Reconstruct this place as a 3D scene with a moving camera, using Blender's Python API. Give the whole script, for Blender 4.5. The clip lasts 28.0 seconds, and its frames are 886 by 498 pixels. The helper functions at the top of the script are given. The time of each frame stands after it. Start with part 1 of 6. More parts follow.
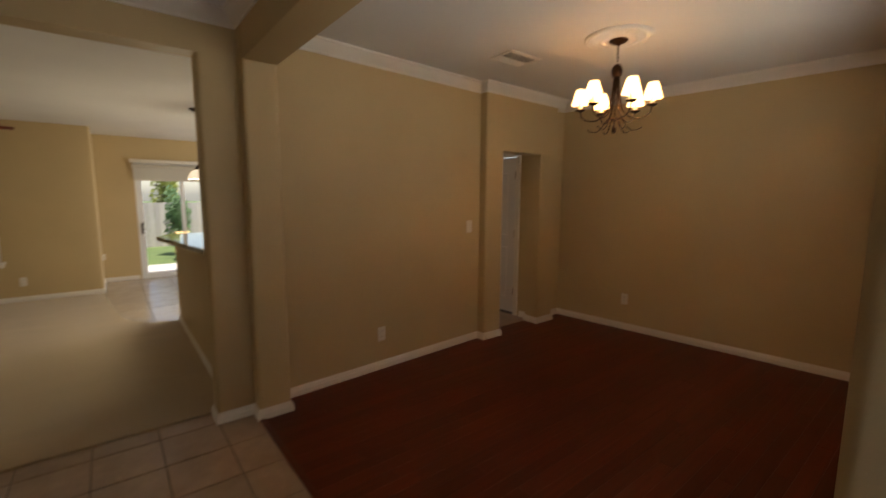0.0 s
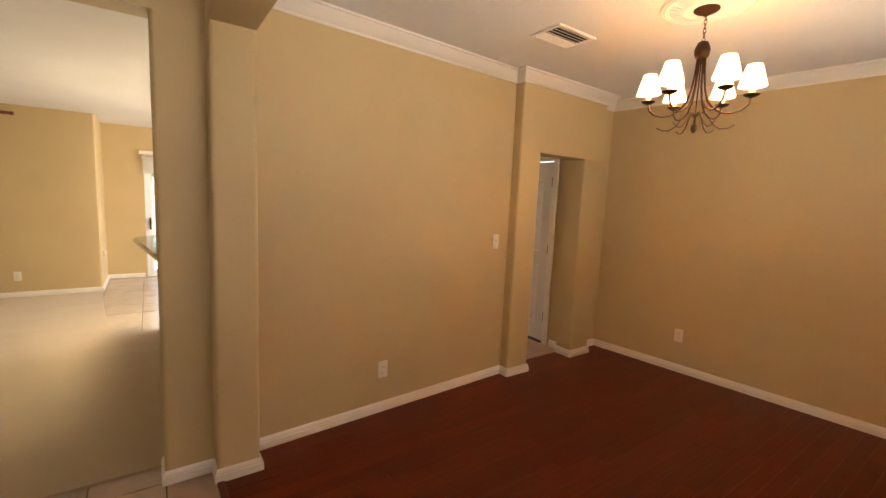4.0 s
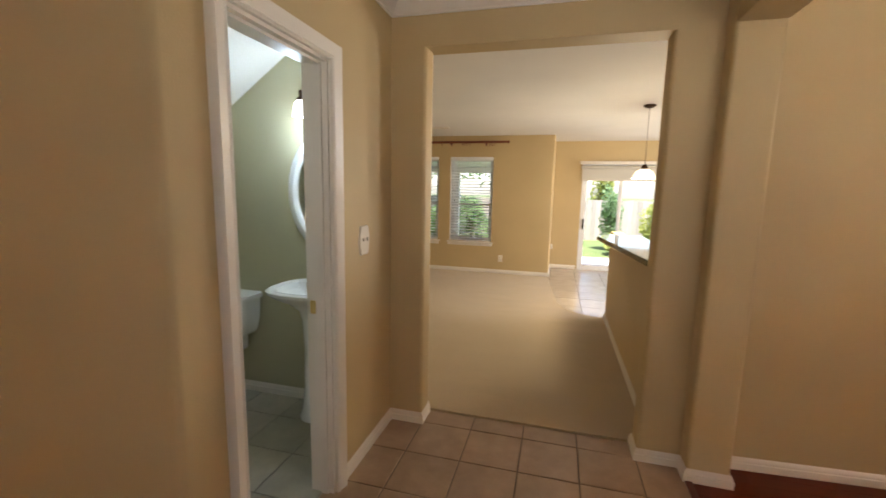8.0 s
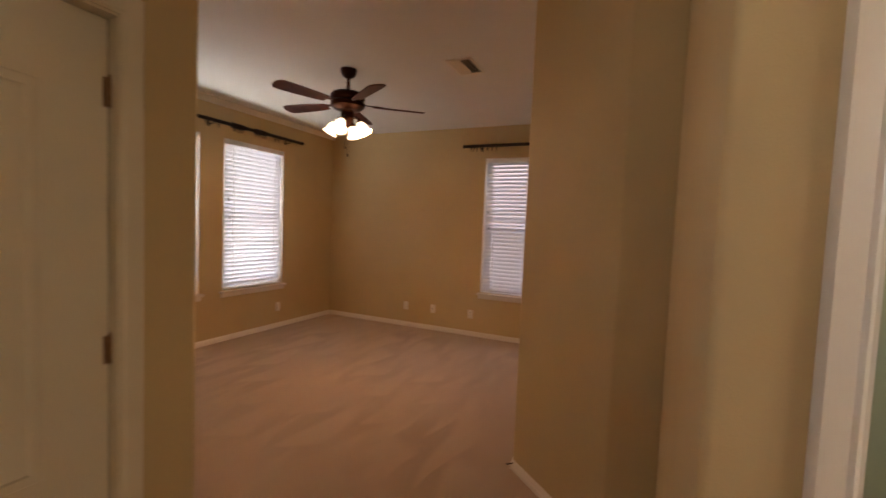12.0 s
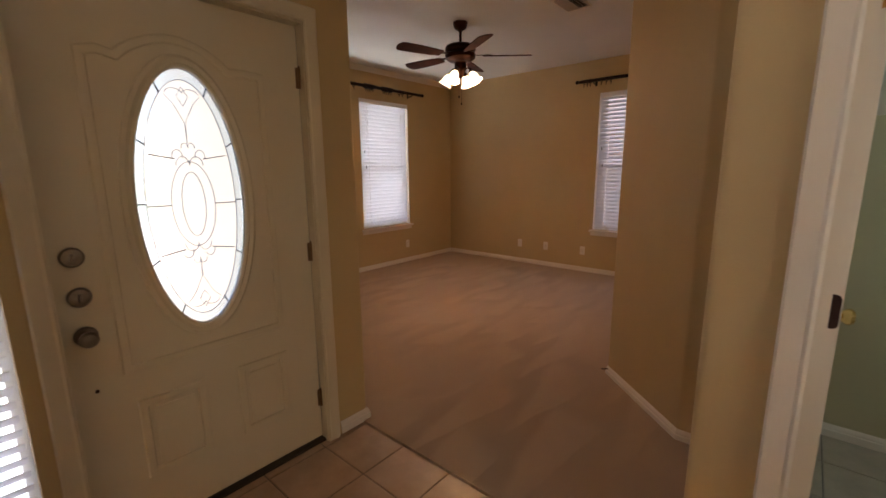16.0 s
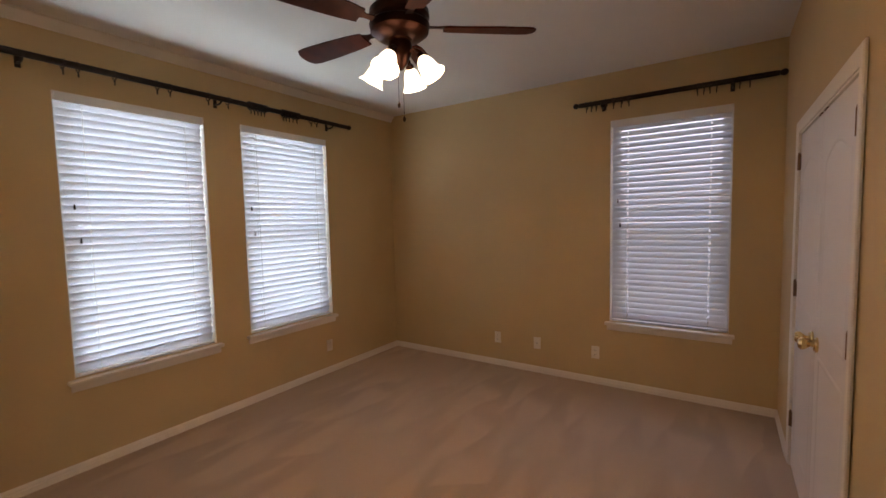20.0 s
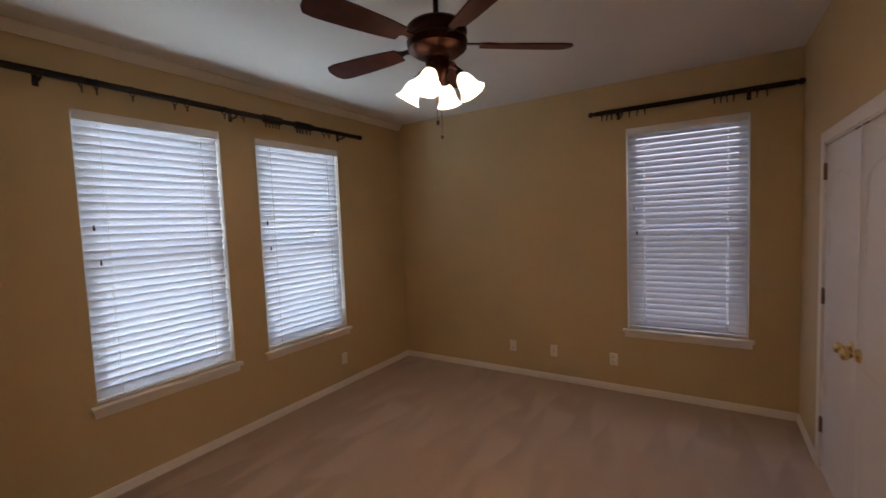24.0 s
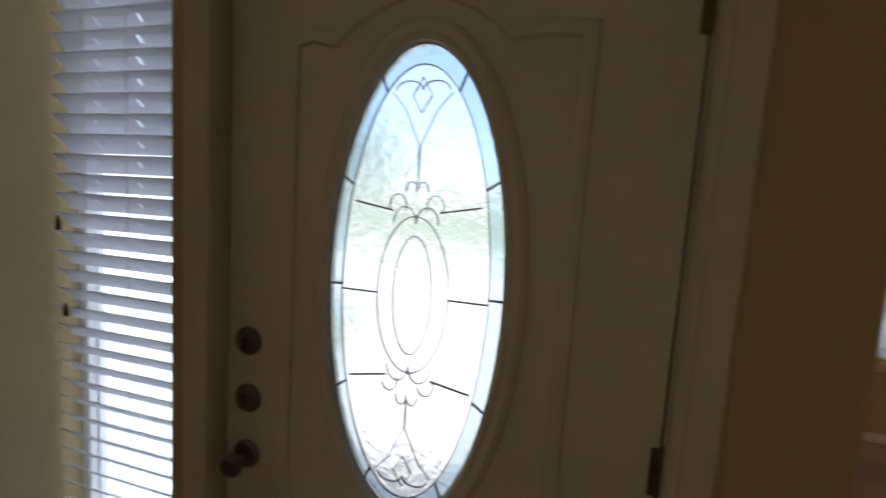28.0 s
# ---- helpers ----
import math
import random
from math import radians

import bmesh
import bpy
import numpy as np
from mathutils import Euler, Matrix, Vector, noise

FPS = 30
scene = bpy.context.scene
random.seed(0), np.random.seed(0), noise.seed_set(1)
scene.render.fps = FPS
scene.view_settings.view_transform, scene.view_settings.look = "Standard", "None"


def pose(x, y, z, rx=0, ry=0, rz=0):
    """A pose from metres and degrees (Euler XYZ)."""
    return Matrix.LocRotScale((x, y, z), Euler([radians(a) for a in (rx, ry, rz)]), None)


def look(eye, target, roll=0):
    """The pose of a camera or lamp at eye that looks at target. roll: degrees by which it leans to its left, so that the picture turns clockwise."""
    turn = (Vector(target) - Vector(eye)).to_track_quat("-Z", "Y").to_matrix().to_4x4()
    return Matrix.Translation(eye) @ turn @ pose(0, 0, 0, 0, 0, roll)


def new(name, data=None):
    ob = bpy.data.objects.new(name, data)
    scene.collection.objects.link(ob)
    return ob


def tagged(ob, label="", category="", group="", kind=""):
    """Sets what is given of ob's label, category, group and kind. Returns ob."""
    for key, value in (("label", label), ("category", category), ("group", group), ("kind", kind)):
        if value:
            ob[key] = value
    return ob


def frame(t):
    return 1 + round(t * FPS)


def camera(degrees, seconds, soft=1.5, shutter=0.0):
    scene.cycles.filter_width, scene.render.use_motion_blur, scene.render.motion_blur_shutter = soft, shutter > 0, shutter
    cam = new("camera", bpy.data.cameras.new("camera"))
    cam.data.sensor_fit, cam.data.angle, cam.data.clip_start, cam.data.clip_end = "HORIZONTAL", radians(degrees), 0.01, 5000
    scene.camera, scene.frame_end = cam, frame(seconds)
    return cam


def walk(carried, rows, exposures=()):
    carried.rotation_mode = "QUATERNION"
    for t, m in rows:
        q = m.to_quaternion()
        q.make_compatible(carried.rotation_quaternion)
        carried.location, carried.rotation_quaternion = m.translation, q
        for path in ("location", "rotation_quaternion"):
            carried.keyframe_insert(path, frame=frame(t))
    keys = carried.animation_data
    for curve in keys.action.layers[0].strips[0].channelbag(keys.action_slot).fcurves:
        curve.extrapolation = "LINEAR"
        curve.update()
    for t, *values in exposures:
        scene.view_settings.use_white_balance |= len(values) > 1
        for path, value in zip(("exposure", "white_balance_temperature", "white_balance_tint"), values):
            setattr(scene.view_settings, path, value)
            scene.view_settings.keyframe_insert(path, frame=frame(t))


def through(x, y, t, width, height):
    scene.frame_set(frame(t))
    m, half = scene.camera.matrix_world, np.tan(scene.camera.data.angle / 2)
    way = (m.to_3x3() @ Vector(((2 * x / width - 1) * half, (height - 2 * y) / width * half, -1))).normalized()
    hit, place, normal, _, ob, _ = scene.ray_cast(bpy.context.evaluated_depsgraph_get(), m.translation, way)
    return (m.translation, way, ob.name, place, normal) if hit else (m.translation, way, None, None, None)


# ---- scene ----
cam = camera(93.0, 28.0, shutter=0.38)
PATH = [
    (0, (0.372, 0.177, 1.416), (1.606, 1.731, 1.166), 0.3),
    (0.5, (0.479, 0.302, 1.484), (1.889, 1.715, 1.372), -0.6),
    (1, (0.575, 0.485, 1.475), (1.933, 1.936, 1.248), -0.9),
    (1.5, (0.709, 0.609, 1.457), (2.122, 2.01, 1.261), 0.9),
    (2, (0.807, 0.682, 1.434), (2.134, 2.155, 1.174), 1.2),
    (2.5, (0.894, 0.709, 1.433), (2.112, 2.271, 1.155), 2.7),
    (4.5, (0.706, 0.626, 1.464), (1.767, 2.309, 1.265), 1.9),
    (5, (0.598, 0.603, 1.472), (1.363, 2.447, 1.349), 2.1),
    (5.5, (0.506, 0.604, 1.464), (0.854, 2.566, 1.297), 2.1),
    (6, (0.44, 0.605, 1.463), (0.486, 2.595, 1.271), 1.9),
    (6.5, (0.4, 0.606, 1.467), (0.27, 2.59, 1.259), 2.0),
    (7, (0.383, 0.606, 1.469), (0.192, 2.586, 1.254), 2.2),
    (7.5, (0.359, 0.611, 1.463), (0.06, 2.575, 1.237), 1.6),
    (8, (0.322, 0.648, 1.443), (-0.189, 2.561, 1.159), 1.2),
    (8.5, (0.336, 0.716, 1.448), (-0.53, 2.505, 1.228), 0.3),
    (9, (0.352, 0.828, 1.437), (-0.902, 2.356, 1.128), 1.5),
    (9.5, (0.315, 0.939, 1.394), (-1.245, 2.158, 1.111), -2.0),
    (10, (0.202, 1.048, 1.415), (-1.568, 1.96, 1.229), -4.0),
    (10.5, (0.145, 1.115, 1.43), (-1.764, 1.698, 1.304), -4.4),
    (11, (0.151, 1.244, 1.441), (-1.847, 1.331, 1.409), -2.0),
    (11.5, (0.178, 1.278, 1.476), (-1.782, 0.884, 1.418), 2.3),
    (12, (0.315, 1.344, 1.458), (-1.5, 0.511, 1.348), 2.4),
    (12.5, (0.435, 1.43, 1.442), (-1.186, 0.268, 1.289), 1.1),
    (13, (0.534, 1.577, 1.445), (-0.948, 0.256, 1.203), -0.4),
    (13.5, (0.645, 1.673, 1.445), (-0.841, 0.362, 1.174), 0.4),
    (15.5, (0.824, 1.754, 1.425), (-0.663, 0.462, 1.078), 0.5),
    (16, (0.664, 1.659, 1.411), (-0.822, 0.374, 1.04), -0.5),
    (16.5, (0.454, 1.539, 1.401), (-1.038, 0.254, 1.051), -1.7),
    (17, (0.211, 1.391, 1.429), (-1.347, 0.171, 1.139), -1.1),
    (17.5, (-0.071, 1.244, 1.431), (-1.653, 0.053, 1.156), -0.7),
    (18, (-0.3, 1.047, 1.464), (-1.883, -0.144, 1.19), 1.6),
    (18.5, (-0.568, 0.897, 1.444), (-2.149, -0.293, 1.158), 0.8),
    (19, (-0.764, 0.69, 1.474), (-2.354, -0.496, 1.215), 0.3),
    (19.5, (-0.93, 0.533, 1.495), (-2.52, -0.666, 1.307), 0.4),
    (20, (-1.014, 0.353, 1.532), (-2.67, -0.76, 1.394), -1.3),
    (20.5, (-1.087, 0.228, 1.578), (-2.8, -0.796, 1.446), -1.8),
    (21, (-1.065, 0.125, 1.613), (-2.813, -0.84, 1.501), -1.0),
    (21.5, (-1.017, 0.089, 1.628), (-2.735, -0.931, 1.549), -0.6),
    (23.5, (-0.868, 0.057, 1.633), (-2.497, -1.101, 1.564), -1.4),
    (24, (-0.901, 0.128, 1.622), (-2.586, -0.942, 1.488), -2.3),
    (24.5, (-0.915, 0.225, 1.578), (-2.626, -0.794, 1.397), -1.1),
    (25, (-0.855, 0.284, 1.533), (-2.499, -0.831, 1.3), 1.2),
    (25.5, (-0.717, 0.338, 1.494), (-2.2, -0.985, 1.266), 2.0),
    (26, (-0.608, 0.442, 1.5), (-1.773, -1.164, 1.25), 2.6),
    (26.5, (-0.52, 0.506, 1.465), (-1.27, -1.335, 1.245), 2.3),
    (27, (-0.427, 0.542, 1.496), (-0.782, -1.412, 1.26), 2.7),
    (27.5, (-0.343, 0.581, 1.489), (-0.219, -1.401, 1.247), 2.6),
    (28, (-0.239, 0.639, 1.47), (0.289, -1.281, 1.278), 3.6),
]
EXPOSURES = [
    (0, 0.8, 6850, 15),
    (0.2, 1.1, 6600, 13),
    (0.5, 1.75, 6900, 16),
    (1, 1.9, 7150, 18),
    (4.5, 2.2, 7250, 19),
    (5, 2.2, 7250, 19),
    (6, 2.05, 6950, 20),
    (7, 1.94, 6800, 19),
    (9, 2.02, 6550, 16),
    (10.5, 2, 7050, 18),
    (11, 1.95, 7350, 21),
    (12, 1.85, 7450, 24),
    (13, 1.8, 7350, 24),
    (15.5, 1.55, 7150, 24),
    (18, 1.65, 6650, 17),
    (19, 1.66, 6250, 15),
    (21, 1.66, 6150, 15),
    (24, 1.31, 5850, 14),
    (25.5, 1.3, 5800, 13),
    (26, 1.2, 6100, 12),
    (26.5, 1.25, 6100, 11),
    (27, 1.55, 6150, 11),
    (27.5, 1.55, 6050, 11),
    (28, 0.5, 6050, 10),
]
walk(cam, [(t, look(eye, target, roll)) for t, eye, target, roll in PATH], EXPOSURES)

# ---- world, sun and daylight ----
world = bpy.data.worlds.new("world")
scene.world = world
world.use_nodes = True
wn = world.node_tree
sky = wn.nodes.new("ShaderNodeTexSky")
sky.sky_type = "NISHITA"
sky.sun_disc = False
sky.sun_elevation, sky.sun_rotation = radians(74), radians(150)
sky.altitude, sky.dust_density = 100, 1.5
wn.links.new(sky.outputs[0], wn.nodes["Background"].inputs[0])
wn.nodes["Background"].inputs[1].default_value = 0.15
sun_data = bpy.data.lights.new("sun", "SUN")
sun_data.energy, sun_data.angle, sun_data.color = 5.0, radians(0.53), (1.0, 0.95, 0.87)
sun = new("sun", sun_data)
az, el = radians(150), radians(74)
to_sun = Vector((math.sin(az) * math.cos(el), math.cos(az) * math.cos(el), math.sin(el)))
sun.matrix_world = look(to_sun * 30, (0, 0, 0))


def day_lamp(name, centre, facing, wide, high, watts, colour=(0.80, 0.90, 1.0)):
    """Daylight that enters by a window or a glazed door."""
    data = bpy.data.lights.new(name, "AREA")
    data.shape, data.size, data.size_y, data.energy, data.color = "RECTANGLE", wide, high, watts, colour
    ob = new(name, data)
    ob.matrix_world = look(centre, Vector(centre) + Vector(facing))
    return ob


def bulb_lamp(name, at, watts, colour, radius=0.03):
    data = bpy.data.lights.new(name, "POINT")
    data.energy, data.color, data.shadow_soft_size = watts, colour, radius
    ob = new(name, data)
    ob.location = at
    return ob


WARM = (1.0, 0.56, 0.25)
day_lamp("daylight_study_south_a", (-2.28, -3.106, 1.475), (0, 1, 0), 0.86, 1.74, 8.6, (0.84, 0.96, 1.0))
day_lamp("daylight_study_south_b", (-3.4525, -3.106, 1.475), (0, 1, 0), 0.88, 1.74, 8.6, (0.84, 0.96, 1.0))
day_lamp("daylight_study_west", (-5.036, -0.0465, 1.475), (1, 0, 0), 0.86, 1.74, 2.1, (0.86, 0.86, 1.0))
day_lamp("daylight_entry_door", (0.045, -0.30, 1.3), (0, 1, 0), 0.6, 1.2, 0.6)
day_lamp("daylight_sidelight", (0.83, -0.262, 1.17), (0, 1, 0), 0.38, 1.78, 2.5)
day_lamp("daylight_dining_a", (3.24, 0.185, 1.45), (-0.064, 1, -0.2), 0.9, 1.18, 9.0, (1.0, 0.97, 0.86))
day_lamp("daylight_dining_b", (1.89, 0.10, 1.45), (-0.064, 1, -0.2), 0.9, 1.18, 9.0, (1.0, 0.97, 0.86))
# Added lamp in an unseen east opening; brightens the nook and living room.
day_lamp("added_nook_daylight", (4.15, 7.0, 1.45), (-1, -0.1, -0.15), 1.7, 1.1, 26, (1.0, 1.0, 0.97))

# ---- materials ----
def material(name, base, rough=0.5, metal=0.0):
    m = bpy.data.materials.new(name)
    m.use_nodes = True
    b = m.node_tree.nodes["Principled BSDF"]
    b.inputs["Base Color"].default_value = (*base, 1)
    b.inputs["Roughness"].default_value = rough
    b.inputs["Metallic"].default_value = metal
    return m, m.node_tree, b


def coords(nt, scale=(1, 1, 1)):
    tc = nt.nodes.new("ShaderNodeNewGeometry")
    mp = nt.nodes.new("ShaderNodeMapping")
    mp.inputs["Scale"].default_value = scale
    nt.links.new(tc.outputs["Position"], mp.inputs["Vector"])
    return mp.outputs[0]


def noise_node(nt, vec, scale, detail=4.0, rough=0.55):
    n = nt.nodes.new("ShaderNodeTexNoise")
    n.inputs["Scale"].default_value, n.inputs["Detail"].default_value, n.inputs["Roughness"].default_value = scale, detail, rough
    nt.links.new(vec, n.inputs["Vector"])
    return n.outputs["Fac"]


def ramp(nt, fac, stops):
    r = nt.nodes.new("ShaderNodeValToRGB")
    els = r.color_ramp.elements
    while len(els) < len(stops):
        els.new(0.5)
    for e, (p, c) in zip(els, stops):
        e.position, e.color = p, (*c, 1)
    nt.links.new(fac, r.inputs[0])
    return r.outputs[0]


def mix_rgb(nt, a, b, fac, kind="MULTIPLY"):
    m = nt.nodes.new("ShaderNodeMix")
    m.data_type, m.blend_type = "RGBA", kind
    if isinstance(fac, float):
        m.inputs[0].default_value = fac
    else:
        nt.links.new(fac, m.inputs[0])
    nt.links.new(a, m.inputs[6])
    nt.links.new(b, m.inputs[7])
    return m.outputs[2]


def bump(nt, bsdf, height, strength, distance):
    b = nt.nodes.new("ShaderNodeBump")
    b.inputs["Strength"].default_value, b.inputs["Distance"].default_value = strength, distance
    nt.links.new(height, b.inputs["Height"])
    nt.links.new(b.outputs[0], bsdf.inputs["Normal"])


def shade(c, k):
    return tuple(min(1.0, v * k) for v in c)


def painted(name, base, rough=0.55, grain=180.0, relief=0.25, mottle=0.05):
    """Rolled paint: fine orange-peel relief, faint large mottling and scuffs."""
    m, nt, b = material(name, base, rough)
    v = coords(nt)
    big = noise_node(nt, v, 1.3, 3)
    nt.links.new(ramp(nt, big, [(0.3, shade(base, 1 - mottle)), (0.7, shade(base, 1 + mottle))]), b.inputs["Base Color"])
    fine = noise_node(nt, v, grain, 2)
    bump(nt, b, fine, relief, 0.002)
    rr = nt.nodes.new("ShaderNodeMapRange")
    rr.inputs["To Min"].default_value, rr.inputs["To Max"].default_value = rough - 0.02, rough + 0.04
    nt.links.new(noise_node(nt, v, 2.5, 3), rr.inputs["Value"])
    nt.links.new(rr.outputs[0], b.inputs["Roughness"])
    return m


TAN = (0.538, 0.402, 0.207)
m_wall = painted("tan_wall_paint", TAN, 0.62, 150, 0.35)
m_green = painted("green_wall_paint", (0.50, 0.470, 0.305), 0.6, 150, 0.3)
m_ceil = painted("ceiling_paint", (0.74, 0.72, 0.68), 0.8, 60, 0.6, 0.03)
m_trim = painted("trim_paint", (0.76, 0.705, 0.62), 0.35, 40, 0.05, 0.04)
m_door = painted("door_paint", (0.66, 0.585, 0.435), 0.38, 60, 0.06, 0.05)
m_closet = painted("closet_door_paint", (0.72, 0.69, 0.67), 0.36, 60, 0.05, 0.03)
m_plastic = painted("white_plastic", (0.75, 0.70, 0.60), 0.35, 20, 0.0, 0.02)
m_vinyl = painted("window_vinyl", (0.80, 0.80, 0.80), 0.35, 30, 0.02, 0.02)
m_porcelain = painted("white_porcelain", (0.82, 0.82, 0.80), 0.10, 10, 0.0, 0.01)


def carpet_material(name, base, streak=0.12):
    """Cut-pile carpet with the light and dark strokes that a vacuum cleaner leaves, in two crossing sets."""
    m, nt, b = material(name, base, 0.95)
    v = coords(nt, (1, 1, 1))
    geo = nt.nodes.new("ShaderNodeNewGeometry")
    sway = nt.nodes.new("ShaderNodeTexNoise")
    sway.inputs["Scale"].default_value, sway.inputs["Detail"].default_value = 1.5, 2.0
    nt.links.new(geo.outputs["Position"], sway.inputs["Vector"])

    def sums(kind, a, b=0.0, c=0.0):
        n = nt.nodes.new("ShaderNodeMath")
        n.operation = kind
        for k, x in enumerate((a, b, c)):
            if isinstance(x, float):
                n.inputs[k].default_value = x
            else:
                nt.links.new(x, n.inputs[k])
        return n.outputs[0]

    def strokes(turn, long, wide, bend_by):
        """Light wedges, each as long as one push of the cleaner and tapering away."""
        bend = nt.nodes.new("ShaderNodeMix")
        bend.data_type, bend.blend_type = "RGBA", "LINEAR_LIGHT"
        bend.inputs[0].default_value = bend_by
        nt.links.new(geo.outputs["Position"], bend.inputs[6])
        nt.links.new(sway.outputs["Color"], bend.inputs[7])
        warp = nt.nodes.new("ShaderNodeMapping")
        warp.inputs["Rotation"].default_value = (0, 0, radians(turn))
        warp.inputs["Scale"].default_value = (1 / long, 1 / wide, 1)
        nt.links.new(bend.outputs[2], warp.inputs["Vector"])
        axes = nt.nodes.new("ShaderNodeSeparateXYZ")
        nt.links.new(warp.outputs[0], axes.inputs[0])
        row = sums("FLOOR", axes.outputs[1])
        along = sums("FRACT", sums("ADD", axes.outputs[0], sums("MULTIPLY", row, 0.37)))
        across = sums("MULTIPLY", sums("ABSOLUTE", sums("SUBTRACT", sums("FRACT", axes.outputs[1]), 0.5)), 2.0)
        edge = nt.nodes.new("ShaderNodeMapRange")
        edge.interpolation_type = "SMOOTHSTEP"
        edge.inputs["From Min"].default_value, edge.inputs["From Max"].default_value = -0.22, 0.22
        nt.links.new(sums("SUBTRACT", along, across), edge.inputs["Value"])
        return ramp(nt, edge.outputs[0], [(0.0, shade(base, 1 - streak)), (1.0, shade(base, 1 + streak))])

    one, two = strokes(-12, 0.90, 0.27, 0.10), strokes(-58, 1.05, 0.27, 0.10)
    patch = ramp(nt, noise_node(nt, coords(nt, (0.55, 0.55, 0.55)), 1.0, 1), [(0.44, (0, 0, 0)), (0.54, (1, 1, 1))])
    tone = mix_rgb(nt, one, two, patch, "MIX")
    worn = ramp(nt, noise_node(nt, coords(nt, (1.1, 1.1, 1.1)), 1.0, 2), [(0.42, (0, 0, 0)), (0.60, (1, 1, 1))])
    plain = nt.nodes.new("ShaderNodeRGB")
    plain.outputs[0].default_value = (*base, 1)
    tone = mix_rgb(nt, plain.outputs[0], tone, worn, "MIX")
    fibre = noise_node(nt, v, 420, 3, 0.7)
    grain = ramp(nt, fibre, [(0.25, (0.72, 0.72, 0.72)), (0.75, (1.15, 1.15, 1.15))])
    nt.links.new(mix_rgb(nt, tone, grain, 1.0), b.inputs["Base Color"])
    tuft = noise_node(nt, v, 240, 4, 0.7)
    bump(nt, b, tuft, 0.9, 0.006)
    b.inputs["Sheen Weight"].default_value = 0.25
    b.inputs["Specular IOR Level"].default_value = 0.1
    return m


m_carpet = carpet_material("beige_carpet", (0.462, 0.338, 0.240), 0.105)
m_carpet_living = carpet_material("cream_carpet", (0.56, 0.425, 0.262), 0.03)


def tile_material(name, light, dark, rough):
    m, nt, b = material(name, light, rough)
    v = coords(nt)
    cloud = noise_node(nt, v, 5.5, 6, 0.65)
    tone = ramp(nt, cloud, [(0.32, dark), (0.68, light)])
    info = nt.nodes.new("ShaderNodeObjectInfo")
    var = ramp(nt, info.outputs["Random"], [(0.0, (0.90, 0.90, 0.90)), (1.0, (1.06, 1.04, 1.02))])
    nt.links.new(mix_rgb(nt, tone, var, 1.0), b.inputs["Base Color"])
    bump(nt, b, noise_node(nt, v, 26, 5), 0.15, 0.003)
    return m


m_tile = tile_material("beige_floor_tile", (0.44, 0.31, 0.215), (0.32, 0.22, 0.15), 0.33)
m_tile_pale = tile_material("pale_nook_tile", (0.56, 0.47, 0.37), (0.45, 0.37, 0.29), 0.22)
m_tile_grey = tile_material("pale_bath_tile", (0.48, 0.45, 0.36), (0.37, 0.345, 0.27), 0.30)
m_grout = painted("dark_grout", (0.16, 0.12, 0.09), 0.9, 90, 0.5, 0.2)
m_grout_pale = painted("grey_grout", (0.24, 0.23, 0.21), 0.9, 90, 0.5, 0.2)


def wood_material(name, light, dark, rough, along=(1.2, 22, 8), randomise=True):
    m, nt, b = material(name, light, rough)
    v = coords(nt, along)
    grain = noise_node(nt, v, 2.2, 6, 0.6)
    tone = ramp(nt, grain, [(0.28, dark), (0.72, light)])
    if randomise:
        info = nt.nodes.new("ShaderNodeObjectInfo")
        var = ramp(nt, info.outputs["Random"], [(0.0, (0.82, 0.80, 0.80)), (0.5, (0.98, 0.98, 0.98)), (1.0, (1.18, 1.15, 1.12))])
        tone = mix_rgb(nt, tone, var, 1.0)
    nt.links.new(tone, b.inputs["Base Color"])
    bump(nt, b, grain, 0.12, 0.002)
    return m


m_cherry = wood_material("cherry_plank", (0.126, 0.0185, 0.005), (0.084, 0.0115, 0.0035), 0.36)
m_cherry.node_tree.nodes["Principled BSDF"].inputs["Specular IOR Level"].default_value = 0.24
m_gap = painted("plank_gap", (0.045, 0.010, 0.005), 0.8, 40, 0.1)
m_blade = wood_material("walnut_blade", (0.12, 0.028, 0.012), (0.055, 0.012, 0.006), 0.62, (6, 6, 6))
m_blade.node_tree.nodes["Principled BSDF"].inputs["Specular IOR Level"].default_value = 0.22
m_rodwood = wood_material("stained_pole", (0.22, 0.060, 0.024), (0.14, 0.034, 0.014), 0.4, (2, 20, 20), False)


def metal(name, base, rough, spots=0.15):
    m, nt, b = material(name, base, rough, 1.0)
    v = coords(nt)
    n = noise_node(nt, v, 35, 4)
    nt.links.new(ramp(nt, n, [(0.3, shade(base, 1 - spots)), (0.7, shade(base, 1 + spots))]), b.inputs["Base Color"])
    return m


m_iron = metal("black_iron", (0.035, 0.028, 0.024), 0.45)
m_bronze = metal("aged_bronze", (0.055, 0.030, 0.018), 0.5)
m_fanmetal = metal("oil_rubbed_bronze", (0.055, 0.021, 0.013), 0.36)
m_brass = metal("polished_brass", (0.80, 0.58, 0.24), 0.18, 0.05)
m_nickel = metal("satin_nickel", (0.24, 0.205, 0.175), 0.28)
m_hinge = metal("brown_hinge", (0.22, 0.13, 0.075), 0.42)
m_hinge_dark = metal("dark_brown_hinge", (0.040, 0.014, 0.010), 0.6)
m_hinge_dark.node_tree.nodes["Principled BSDF"].inputs["Metallic"].default_value = 0.3
m_copper = metal("copper_hinge", (0.60, 0.30, 0.10), 0.45)
m_lead = metal("lead_came", (0.10, 0.10, 0.11), 0.5)
# Lighter copy of the lead: glare from the bright pane put into its colour.
m_came = metal("glare_bleached_came", (0.24, 0.24, 0.25), 0.45)
m_dark = painted("dark_threshold", (0.035, 0.028, 0.022), 0.5, 60, 0.2)
